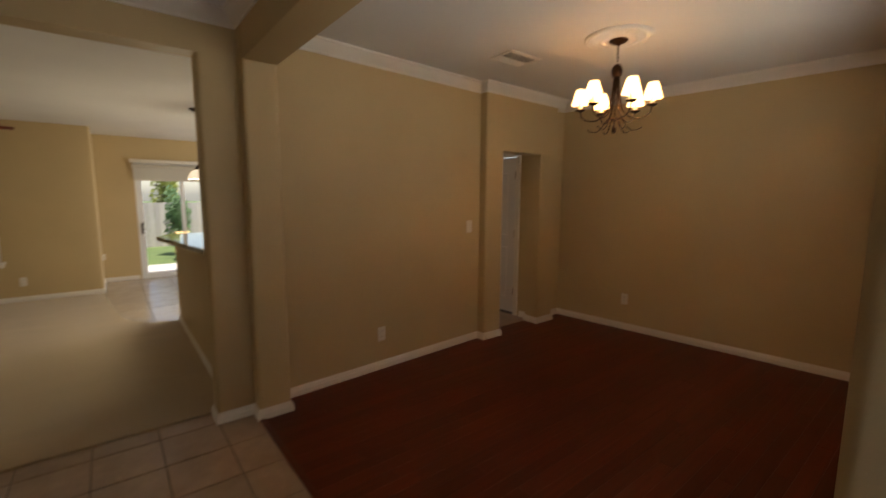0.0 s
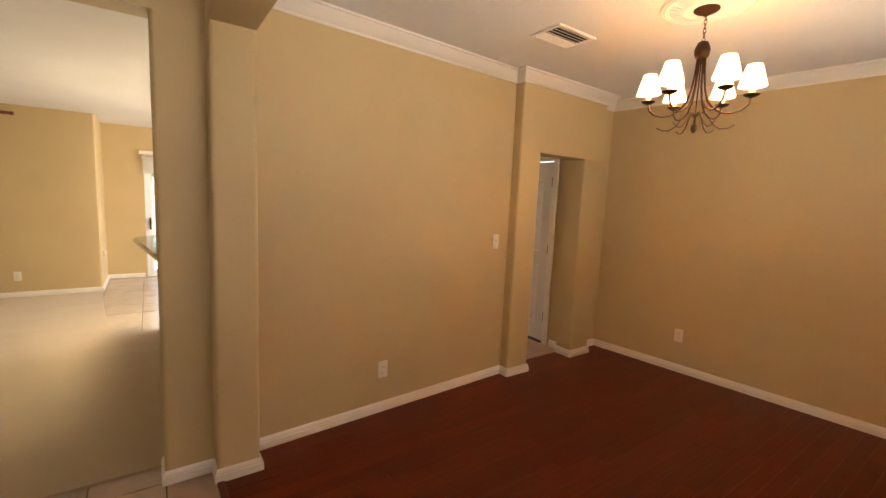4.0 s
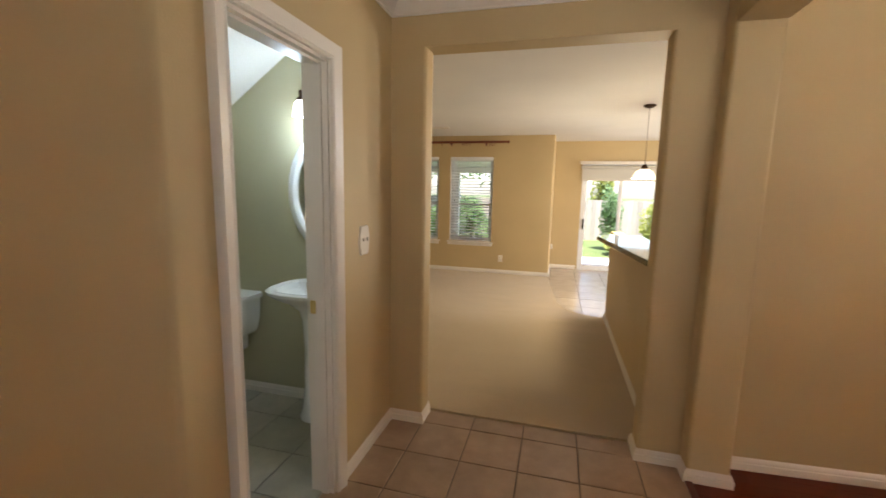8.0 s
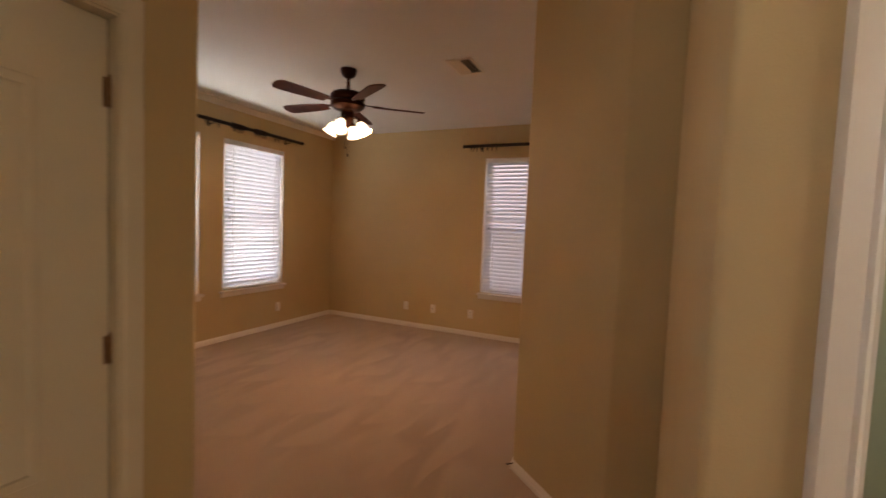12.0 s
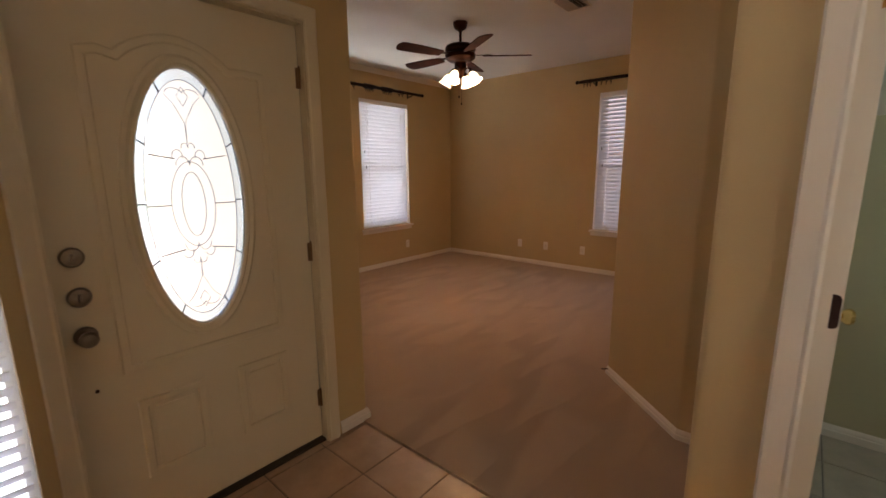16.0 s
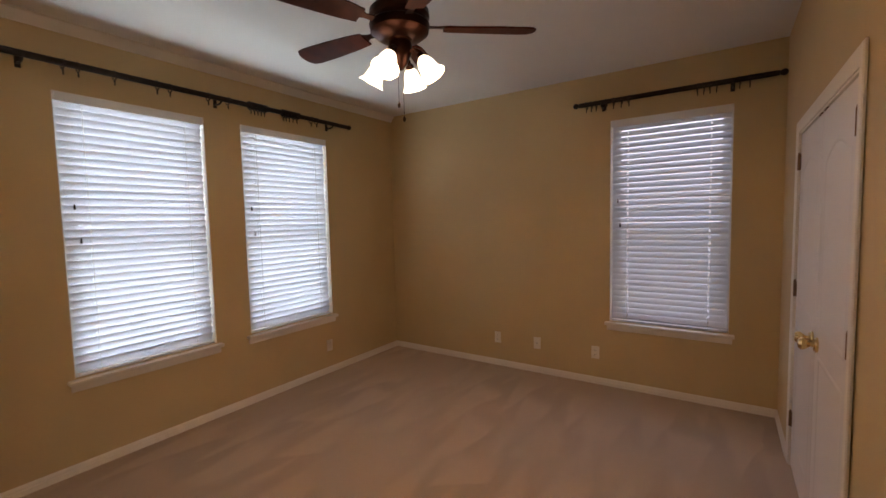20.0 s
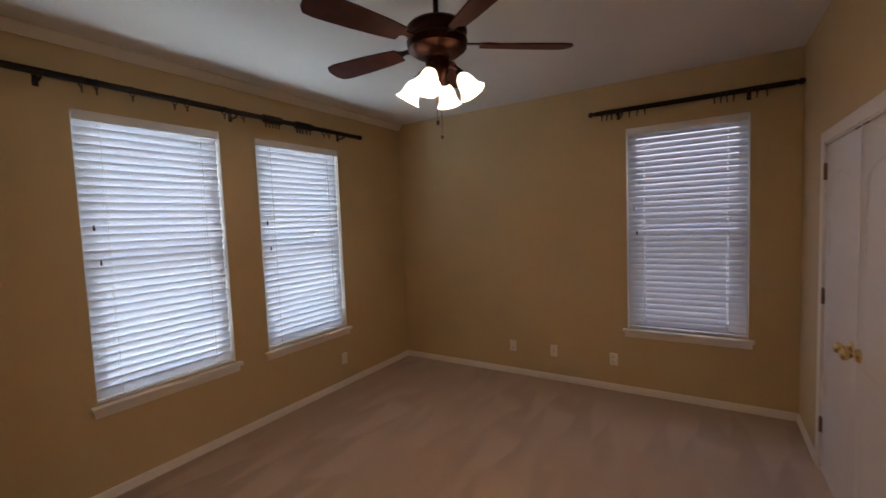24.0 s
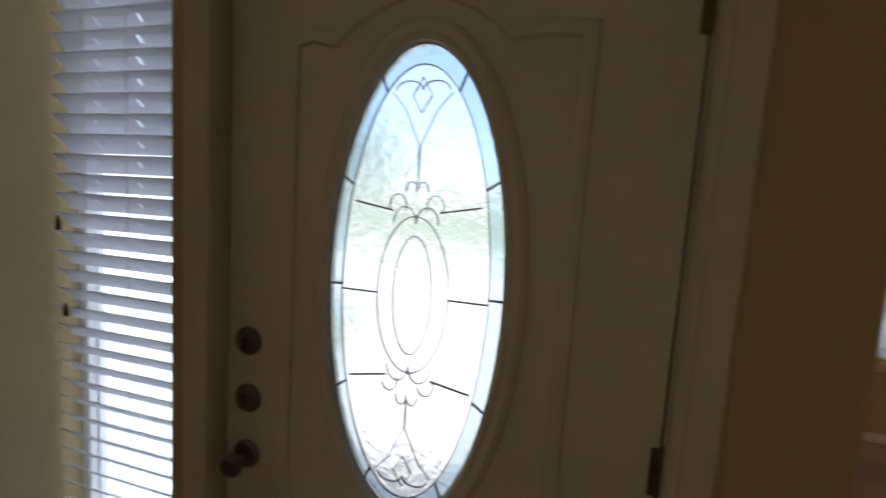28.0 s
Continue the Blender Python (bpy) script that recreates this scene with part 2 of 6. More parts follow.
m_chrome = metal("chrome", (0.75, 0.75, 0.75), 0.08, 0.02)


def glass(name, rough=0.0, ripple=0.0, tint=(1, 1, 1)):
    m, nt, b = material(name, tint, rough)
    b.inputs["Transmission Weight"].default_value = 1.0
    b.inputs["IOR"].default_value = 1.45 if ripple else 1.02
    if ripple:
        bump(nt, b, noise_node(nt, coords(nt), 45, 3), ripple, 0.004)
    return m


m_glass = glass("clear_glass")
m_border = glass("border_glass", 0.12, 0.5, (0.72, 0.82, 0.90))
m_leaded = glass("bevelled_glass", 0.20, 0.8)
m_mirror, _nt, _b = material("mirror", (0.9, 0.9, 0.9), 0.01, 1.0)


def slat_material(name, base, through):
    """Faux-wood slat: white, a little translucent."""
    m, nt, b = material(name, base, 0.45)
    out = nt.nodes["Material Output"]
    t = nt.nodes.new("ShaderNodeBsdfTranslucent")
    t.inputs[0].default_value = (*base, 1)
    mx = nt.nodes.new("ShaderNodeMixShader")
    mx.inputs[0].default_value = through
    nt.links.new(b.outputs[0], mx.inputs[1])
    nt.links.new(t.outputs[0], mx.inputs[2])
    nt.links.new(mx.outputs[0], out.inputs[0])
    return m


m_slat = slat_material("white_slat", (0.80, 0.80, 0.83), 0.34)
m_fabric = slat_material("roller_fabric", (0.70, 0.66, 0.58), 0.3)


def glowing(name, base, colour, strength):
    m, nt, b = material(name, base, 0.4)
    b.inputs["Emission Color"].default_value = (*colour, 1)
    b.inputs["Emission Strength"].default_value = strength
    return m


m_shade = glowing("lit_fabric_shade", (0.8, 0.7, 0.5), (1.0, 0.62, 0.30), 3.0)
_nt = m_shade.node_tree
_t = _nt.nodes.new("ShaderNodeBsdfTranslucent")
_t.inputs[0].default_value = (0.95, 0.86, 0.68, 1)
_mx = _nt.nodes.new("ShaderNodeMixShader")
_mx.inputs[0].default_value = 0.5
_nt.links.new(_nt.nodes["Principled BSDF"].outputs[0], _mx.inputs[1])
_nt.links.new(_t.outputs[0], _mx.inputs[2])
_nt.links.new(_mx.outputs[0], _nt.nodes["Material Output"].inputs[0])
m_bell = glowing("lit_glass_bell", (0.9, 0.85, 0.75), (1.0, 0.82, 0.55), 1.2)
m_bathglass = glowing("lit_bath_glass", (0.9, 0.9, 0.85), (1.0, 0.98, 0.94), 1.6)
m_pendant = glowing("lit_pendant_glass", (0.9, 0.85, 0.75), (1.0, 0.85, 0.6), 0.5)
m_candle = glowing("lit_candle_sleeve", (0.85, 0.75, 0.55), (1.0, 0.70, 0.35), 0.35)


def granite_material():
    m, nt, b = material("granite", (0.10, 0.09, 0.07), 0.06)
    v = coords(nt)
    vo = nt.nodes.new("ShaderNodeTexVoronoi")
    vo.inputs["Scale"].default_value = 110
    nt.links.new(v, vo.inputs["Vector"])
    nt.links.new(ramp(nt, vo.outputs["Color"], [(0.2, (0.03, 0.03, 0.025)), (0.55, (0.14, 0.12, 0.08)), (0.9, (0.32, 0.28, 0.2))]), b.inputs["Base Color"])
    return m


m_granite = granite_material()


def ground_material(name, a, bb, scale, rough=0.95):
    m, nt, b = material(name, a, rough)
    v = coords(nt)
    nt.links.new(ramp(nt, noise_node(nt, v, scale, 6, 0.65), [(0.3, a), (0.7, bb)]), b.inputs["Base Color"])
    bump(nt, b, noise_node(nt, v, 60, 5), 0.6, 0.02)
    return m


m_lawn = ground_material("lawn", (0.06, 0.10, 0.03), (0.12, 0.17, 0.05), 3)
m_concrete = ground_material("concrete", (0.42, 0.40, 0.37), (0.54, 0.52, 0.48), 4)
m_fence = wood_material("pale_fence_board", (0.46, 0.43, 0.38), (0.36, 0.33, 0.29), 0.9, (14, 14, 1.2))
m_bark = ground_material("bark", (0.14, 0.10, 0.07), (0.24, 0.18, 0.13), 18)


def leaf_material(name, a, bb, lit):
    m = ground_material(name, a, bb, 3, 0.6)
    nt = m.node_tree
    t = nt.nodes.new("ShaderNodeBsdfTranslucent")
    t.inputs[0].default_value = (*lit, 1)
    mx = nt.nodes.new("ShaderNodeMixShader")
    mx.inputs[0].default_value = 0.4
    nt.links.new(nt.nodes["Principled BSDF"].outputs[0], mx.inputs[1])
    nt.links.new(t.outputs[0], mx.inputs[2])
    nt.links.new(mx.outputs[0], nt.nodes["Material Output"].inputs[0])
    return m


m_leaf = leaf_material("leaf", (0.09, 0.17, 0.07), (0.14, 0.23, 0.10), (0.28, 0.44, 0.18))
m_leaf_yellow = leaf_material("yellow_green_leaf", (0.20, 0.24, 0.05), (0.30, 0.33, 0.08), (0.50, 0.55, 0.14))
m_roof = ground_material("shingle", (0.10, 0.09, 0.08), (0.16, 0.14, 0.12), 10)
m_brick = ground_material("neighbour_brick", (0.30, 0.17, 0.12), (0.38, 0.24, 0.17), 7)

# ---- mesh helpers ----
def finish(name, bm, mat, angle=32):
    me = bpy.data.meshes.new(name)
    bmesh.ops.recalc_face_normals(bm, faces=bm.faces)
    bm.to_mesh(me)
    bm.free()
    me.materials.append(mat)
    me.polygons.foreach_set("use_smooth", [True] * len(me.polygons))
    me.set_sharp_from_angle(angle=radians(angle))
    return new(name, me)


def thing(name, at, label, category, group="", kind=""):
    ob = new(name)
    ob.location = at
    ob.empty_display_size = 0.1
    return tagged(ob, label, category, group, kind)


def under(ob, parent):
    base = Matrix.Translation(parent.location) if parent.type == "EMPTY" else Matrix.Identity(4)
    ob.parent = parent
    ob.matrix_parent_inverse = base.inverted()
    return ob


def part(name, bm, mat, parent, label=""):
    """One mesh object under a thing or a part, built in world coordinates."""
    ob = under(finish(name, bm, mat), parent)
    return tagged(ob, label) if label else ob


def structure(name, bm, mat, label, category):
    return tagged(finish(name, bm, mat), label, category, kind="structure")


def box(bm, x0, x1, y0, y1, z0, z1, bevel=0.0):
    r = bmesh.ops.create_cube(bm, size=1)
    for v in r["verts"]:
        v.co = Vector(((x0 + x1) / 2 + v.co.x * (x1 - x0), (y0 + y1) / 2 + v.co.y * (y1 - y0), (z0 + z1) / 2 + v.co.z * (z1 - z0)))
    if bevel:
        es = list({e for v in r["verts"] for e in v.link_edges})
        bmesh.ops.bevel(bm, geom=es, offset=bevel, segments=2, affect="EDGES", profile=0.6)
    return bm


def boxed(*a, bevel=0.0):
    return box(bmesh.new(), *a, bevel=bevel)


def rounded(pts, radii, seg=5):
    """A plan outline with chosen corners rounded."""
    out, n = [], len(pts)
    for i, p in enumerate(pts):
        r = radii.get(i, 0)
        if not r:
            out.append(p)
            continue
        p = Vector(p)
        a, b = (Vector(pts[i - 1]) - p).normalized(), (Vector(pts[(i + 1) % n]) - p).normalized()
        half = a.angle(b) / 2
        d = r / math.tan(half)
        c = p + (a + b).normalized() * (r / math.sin(half))
        s, e = p + a * d - c, p + b * d - c
        for k in range(seg + 1):
            q = s.lerp(e, k / seg).normalized() * r
            out.append(tuple(c + q))
    return out


def prism(bm, pts, z0, z1, radii=None):
    pts = rounded(pts, radii) if radii else pts
    lo = [bm.verts.new((x, y, z0)) for x, y in pts]
    hi = [bm.verts.new((x, y, z1)) for x, y in pts]
    n = len(pts)
    for i in range(n):
        bm.faces.new((lo[i], lo[(i + 1) % n], hi[(i + 1) % n], hi[i]))
    bm.faces.new(hi)
    bm.faces.new(lo[::-1])
    return bm


def floor_map(u, v, d):
    return (u, v, d)


def sweep(bm, path, profile, place=floor_map, closed=False, caps=True):
    """Carries a profile of (offset to the left, height) along a plan line with mitred corners."""
    n, rings = len(path), []
    for i, p in enumerate(path):
        p = Vector(p)
        before = Vector(path[i - 1]) if closed or i else None
        after = Vector(path[(i + 1) % n]) if closed or i < n - 1 else None
        a = (p - before).normalized() if before is not None else None
        b = (after - p).normalized() if after is not None else None
        a, b = a or b, b or a
        na, nb = Vector((-a.y, a.x)), Vector((-b.y, b.x))
        m = (na + nb) / max(0.2, 1 + na.dot(nb))
        rings.append([bm.verts.new(place(*(p + m * o), h)) for o, h in profile])
    last = n if closed else n - 1
    for i in range(last):
        r, s = rings[i], rings[(i + 1) % n]
        for k in range(len(profile) - 1):
            bm.faces.new((r[k], s[k], s[k + 1], r[k + 1]))
    if not closed and caps:
        for r in (rings[0], rings[-1]):
            if len(r) > 2:
                bm.faces.new(r)
    return bm


def lathe(bm, profile, at=(0, 0, 0), seg=24, axis="z"):
    """Turns a profile of (radius, height) about an upright line (or a level one along x or y)."""
    rings = []
    for r, h in profile:
        ring = []
        for k in range(seg):
            a = 2 * math.pi * k / seg
            c, s = r * math.cos(a), r * math.sin(a)
            co = {"z": (c, s, h), "y": (c, h, s), "x": (h, c, s)}[axis]
            ring.append(bm.verts.new(Vector(at) + Vector(co)))
        rings.append(ring)
    for a, b in zip(rings, rings[1:]):
        for k in range(seg):
            bm.faces.new((a[k], a[(k + 1) % seg], b[(k + 1) % seg], b[k]))
    for ring in (rings[0], rings[-1]):
        bm.faces.new(ring)
    return bm


def tube(bm, pts, radius, seg=8):
    """A round bar along a line of points; radius may be a list."""
    pts = [Vector(p) for p in pts]
    rad = radius if isinstance(radius, list) else [radius] * len(pts)
    rings, up = [], Vector((0, 0, 1))
    for i, p in enumerate(pts):
        d = (pts[min(i + 1, len(pts) - 1)] - pts[max(i - 1, 0)]).normalized()
        side = d.cross(up)
        side = side.normalized() if side.length > 1e-3 else Vector((1, 0, 0))
        nrm = side.cross(d)
        rings.append([bm.verts.new(p + rad[i] * (math.cos(2 * math.pi * k / seg) * side + math.sin(2 * math.pi * k / seg) * nrm)) for k in range(seg)])
    for a, b in zip(rings, rings[1:]):
        for k in range(seg):
            bm.faces.new((a[k], a[(k + 1) % seg], b[(k + 1) % seg], b[k]))
    bm.faces.new(rings[0])
    bm.faces.new(rings[-1])
    return bm


# ---- plan: heights and main faces ----
FC, SC, LC, BC, TOP = 2.46, 2.755, 2.34, 2.42, 2.90
FRONT, NORTH, WEST_F, EAST_F = -0.12, 2.97, -0.62, 1.03
ST_S, ST_W, ST_E, CLOSET = -2.96, -4.89, -0.715, 0.70
LIV_N, NOOK_N = 7.84, 8.775
BN = 0.022


def south(x):
    """Face of the dining room's south wall, which runs a little askew, as its north wall does."""
    return 0.20 + 0.064 * (x - 1.23)


def north(x):
    return 3.04 + 0.068 * (x - 1.23)


SE, NE = (4.82, south(4.82)), (4.575, 3.23)
PIL = (3.20, 4.315)

# ---- walls ----
bm = bmesh.new()
prism(bm, [(ST_E, FRONT), (ST_E, -0.27), (-0.46, -0.27), (-0.46, FRONT)], 0, 2.09, {0: BN})
box(bm, 0.51, 0.615, -0.27, FRONT, 0, 2.09)
box(bm, 0.615, EAST_F, -0.27, FRONT, 0, 0.27)
prism(bm, [(ST_E, FRONT), (ST_E, -0.27), (EAST_F, -0.27), (EAST_F, FRONT)], 2.09, TOP, {0: BN})
structure("wall_entry", bm, m_wall, "tan painted entry wall around the front door", "wall")

bm = bmesh.new()
prism(bm, [(EAST_F, -0.27), (1.23, -0.27), (1.23, 0.25), (EAST_F, 0.25)], 0, TOP, {2: BN, 3: BN})
structure("wall_pier_south", bm, m_wall, "tan wall pier between entry and dining room", "wall")

bm = bmesh.new()
box(bm, ST_E, -0.56, -3.11, -0.27, 0, TOP)
structure("wall_study_east", bm, m_wall, "tan painted study wall", "wall")

W1, W2, WW = (-2.717, -1.843), (-3.90, -3.005), (-0.485, 0.392)
SILL, HEAD = 0.60, 2.35
bm = bmesh.new()
y0, y1 = -3.11, ST_S
for a, b in ((-5.04, W2[0]), (W2[1], W1[0]), (W1[1], ST_E)):
    box(bm, a, b, y0, y1, 0, TOP)
for a, b in (W1, W2):
    box(bm, a, b, y0, y1, 0, SILL)
    box(bm, a, b, y0, y1, HEAD, TOP)
structure("wall_study_south", bm, m_wall, "tan painted study wall with two tall windows", "wall")

bm = bmesh.new()
for a, b in ((ST_S, WW[0]), (WW[1], 1.63)):
    box(bm, -5.04, ST_W, a, b, 0, TOP)
box(bm, -5.04, ST_W, *WW, 0, SILL)
box(bm, -5.04, ST_W, *WW, HEAD, TOP)
structure("wall_study_west", bm, m_wall, "tan painted study wall with one tall window", "wall")

CD = (-4.20, -2.87)
bm = bmesh.new()
box(bm, ST_W, CD[0], CLOSET, 0.82, 0, 1.99)
box(bm, ST_W, CD[1], CLOSET, 0.82, 1.99, TOP)
prism(bm, [(CD[1], CLOSET), (-2.13, 0.745), (-1.635, 1.28), (-1.635, 1.48), (-1.76, 1.48), (-1.76, 1.32), (-2.19, 0.865), (CD[1], 0.82)], 0, 1.99, {1: 0.03, 2: 0.03})
prism(bm, [(CD[1], CLOSET), (-2.13, 0.745), (-1.635, 1.28), (-1.635, 1.48), (-1.76, 1.48), (-1.76, 1.32), (-2.19, 0.865), (CD[1], 0.82)], 1.99, TOP, {1: 0.03, 2: 0.03})
structure("wall_closet", bm, m_wall, "tan study wall with a slanting end and a closet", "wall")

bm = prism(bmesh.new(), [(-2.32, 1.48), (WEST_F, 1.48), (WEST_F, 1.58), (-2.32, 1.58)], 0, TOP, {1: BN})
structure("wall_hall_south", bm, m_wall, "tan wall with a rounded corner by the powder room", "wall")

BD = (1.701, 2.285, 1.965)
bm = bmesh.new()
box(bm, -0.68, WEST_F, 1.58, BD[0], 0, TOP)
box(bm, -0.68, WEST_F, BD[1], NORTH, 0, TOP)
box(bm, -0.68, WEST_F, BD[0], BD[1], BD[2], TOP)
structure("wall_entry_west", bm, m_wall, "tan entry wall with the powder room door", "wall")

OP = (-0.415, 0.815, 2.21)
bm = bmesh.new()
prism(bm, [(-0.735, NORTH), (OP[0], NORTH), (OP[0], 3.12), (-0.735, 3.12)], 0, OP[2], {1: BN, 2: BN})
prism(bm, [(OP[1], NORTH), (EAST_F, NORTH), (EAST_F, 3.12), (OP[1], 3.12)], 0, OP[2], {0: BN, 3: BN})
box(bm, -0.735, EAST_F, NORTH, 3.12, OP[2], TOP)
structure("wall_entry_north", bm, m_wall, "tan wall with a wide opening to the living room", "wall")

bm = prism(bmesh.new(), [(EAST_F, 2.86), (1.23, 2.86), (1.23, 3.28), (EAST_F, 3.28)], 0, TOP, {0: BN, 1: BN})
structure("wall_pier_north", bm, m_wall, "tan wall pier between entry and dining room", "wall")
bm = boxed(EAST_F, 1.23, 0.25, 2.86, 2.185, TOP, bevel=0.012)
structure("beam", bm, m_wall, "tan painted beam between entry and dining room", "beam")
bm = boxed(ST_E, -0.60, FRONT, 1.48, FC, TOP)
structure("wall_header_study", bm, m_wall, "tan header over the study entrance", "wall")

DO = (3.435, 4.045, 1.86)
PF = 3.085
bm = bmesh.new()
prism(bm, [(1.23, north(1.23)), (PIL[0], north(PIL[0])), (PIL[0], 3.28), (1.23, 3.28)], 0, TOP)
prism(bm, [(PIL[0], PF), (DO[0], PF), (DO[0], 3.28), (PIL[0], 3.28)], 0, DO[2], {0: 0.018, 1: 0.018})
prism(bm, [(DO[1], PF + 0.03), (PIL[1], PF + 0.03), (PIL[1], 3.28), (DO[1], 3.28)], 0, DO[2], {0: 0.018, 1: 0.018})
prism(bm, [(PIL[0], PF), (PIL[1], PF + 0.03), (PIL[1], 3.28), (PIL[0], 3.28)], DO[2], TOP, {0: 0.018, 1: 0.018})
box(bm, PIL[1], 4.74, 3.23, 3.28, 0, TOP)
structure("wall_dining_north", bm, m_wall, "tan dining wall with a plain doorway", "wall")

bm = prism(bmesh.new(), [NE, SE, (4.95, SE[1] - 0.15), (4.95, 3.28), (4.74, 3.28), (4.74, 3.23)], 0, TOP)
structure("wall_dining_east", bm, m_wall, "tan painted dining room wall", "wall")

DW = ((1.42, 2.36), (2.77, 3.71))
DS, DH = 0.85, 2.05
bm = bmesh.new()


def south_run(x0, x1, z0, z1):
    prism(bm, [(x0, south(x0)), (x1, south(x1)), (x1, south(x1) - 0.15), (x0, south(x0) - 0.15)], z0, z1)


south_run(1.23, DW[0][0], 0, TOP)
south_run(DW[0][1], DW[1][0], 0, TOP)
south_run(DW[1][1], 4.95, 0, TOP)
for a, b in DW:
    south_run(a, b, 0, DS)
    south_run(a, b, DH, TOP)
structure("wall_dining_south", bm, m_wall, "tan dining wall with two windows", "wall")

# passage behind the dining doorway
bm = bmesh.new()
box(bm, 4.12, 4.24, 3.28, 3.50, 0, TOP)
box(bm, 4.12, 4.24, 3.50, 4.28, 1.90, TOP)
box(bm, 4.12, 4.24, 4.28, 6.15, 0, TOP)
# Unseen opening added here to let the extra nook daylight in.
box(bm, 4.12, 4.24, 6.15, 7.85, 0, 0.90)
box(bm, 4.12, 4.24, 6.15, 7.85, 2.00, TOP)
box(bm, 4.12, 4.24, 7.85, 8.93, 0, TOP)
# Unseen wall piece, added to stop pendant light reaching the dining doorway.
structure("wall_pendant_screen", boxed(3.24, 3.36, 3.28, 4.90, 0, TOP), m_wall, "unseen tan wall added to keep pendant light off the dining wall", "wall")
structure("wall_passage", bm, m_wall, "tan painted wall beyond the dining doorway with an added unseen opening", "wall")

# powder room
BW, BNY, BSY = -2.20, 3.03, 1.64
bm = bmesh.new()
box(bm, BW - 0.12, BW, 1.58, 3.12, 0, TOP)
box(bm, BW, -0.735, BNY, 3.12, 0, TOP)
box(bm, BW, -0.68, 1.58, BSY, 0, TOP)
box(bm, -0.735, -0.68, BSY, BD[0], 0, TOP)
box(bm, -0.735, -0.68, BD[1], NORTH, 0, TOP)
box(bm, -0.735, -0.68, BD[0], BD[1], BD[2], TOP)
structure("wall_powder_room", bm, m_green, "sage green painted powder room walls", "wall")

# living room and nook
LW = ((-2.42, -1.70), (-1.49, -0.745))
LS, LH = 0.545, 1.99
SD = (0.74, 2.57, 1.96)
bm = bmesh.new()
for a, b in ((-4.32, LW[0][0]), (LW[0][1], LW[1][0]), (LW[1][1], 0.10)):
    box(bm, a, b, LIV_N, 7.99, 0, TOP)
for a, b in LW:
    box(bm, a, b, LIV_N, 7.99, 0, LS)
    box(bm, a, b, LIV_N, 7.99, LH, TOP)
prism(bm, [(0.10, LIV_N), (0.245, LIV_N), (0.245, NOOK_N), (0.10, NOOK_N)], 0, TOP, {1: BN})
structure("wall_living_north", bm, m_wall, "tan living room wall with two windows", "wall")
bm = bmesh.new()
box(bm, 0.10, SD[0], NOOK_N, 8.93, 0, TOP)
box(bm, SD[1], 4.12, NOOK_N, 8.93, 0, TOP)
box(bm, SD[0], SD[1], NOOK_N, 8.93, SD[2], TOP)
structure("wall_nook_north", bm, m_wall, "tan wall with a sliding glass door", "wall")
bm = bmesh.new()
box(bm, -4.32, -4.20, 3.12, LIV_N, 0, TOP)
box(bm, -4.32, -2.32, 3.0, 3.12, 0, TOP)
structure("wall_living_west", bm, m_wall, "tan painted living room wall", "wall")
bm = prism(bmesh.new(), [(0.92, 3.12), (1.04, 3.28), (1.04, 5.65), (0.92, 5.65)], 0, 1.01, {2: BN, 3: BN})
structure("wall_half", bm, m_wall, "tan half wall below the breakfast bar", "wall")

# ---- ceilings and roof ----
def ceiling(name, x0, x1, y0, y1, z, label):
    structure(name, boxed(x0 - 0.01, x1 + 0.01, y0 - 0.01, y1 + 0.01, z, z + 0.06), m_ceil, label, "ceiling")


ceiling("ceiling_entry", -0.60, EAST_F, FRONT, NORTH, FC, "white textured entry ceiling")
ceiling("ceiling_dining", 1.23, 4.86, 0.15, 3.25, FC, "white textured dining room ceiling")
ceiling("ceiling_study", ST_W, ST_E, ST_S, 1.48, SC, "white textured study ceiling")
bm = boxed(-4.21, 1.10, 3.11, NOOK_N + 0.01, LC, LC + 0.06)
box(bm, 1.10, 4.13, 3.27, NOOK_N + 0.01, LC, LC + 0.06)
structure("ceiling_living", bm, m_ceil, "white textured living room ceiling", "ceiling")
bm = bmesh.new()
zs = 1.635
xk = BW + (BC - zs) / 0.70
prof = [(BW - 0.01, zs), (xk, BC), (-0.70, BC), (-0.70, BC + 0.06), (xk - 0.02, BC + 0.06), (BW - 0.01, zs + 0.08)]
lo = [bm.verts.new((x, BSY - 0.01, z)) for x, z in prof]
hi = [bm.verts.new((x, BNY + 0.01, z)) for x, z in prof]
for i in range(6):
    bm.faces.new((lo[i], lo[(i + 1) % 6], hi[(i + 1) % 6], hi[i]))
bm.faces.new(lo)
bm.faces.new(hi)
structure("ceiling_powder_room", bm, m_ceil, "white ceiling sloping under the stairs", "ceiling")
# Unseen slab that blocks the sun; study eave and porch part are extended for shade.
bm = boxed(-5.6, 5.1, -0.75, 9.02, TOP, 3.05)
box(bm, -5.6, -0.15, -4.05, -0.75, TOP, 3.05)
box(bm, -0.15, 5.1, -2.3, -0.75, TOP, 3.05)
structure("roof", bm, m_roof, "unseen flat dark shingled slab, eaves sized to keep sun patches out", "roof")

# ---- floors ----
structure("floor_study", boxed(ST_W, -0.68, ST_S, 1.48, -0.10, 0.012), m_carpet, "beige cut-pile carpet with vacuum strokes", "carpet")
bm = bmesh.new()
edge = [(0.245, 7.84), (0.29, 7.2), (0.345, 6.6), (0.40, 6.15), (0.50, 5.88), (0.66, 5.72), (0.92, 5.64)]
prism(bm, [(-4.20, 3.135), (0.92, 3.135), *edge[::-1], (-4.20, 7.84)], -0.10, 0.012)
structure("floor_living", bm, m_carpet_living, "cream carpet in the living room", "carpet")
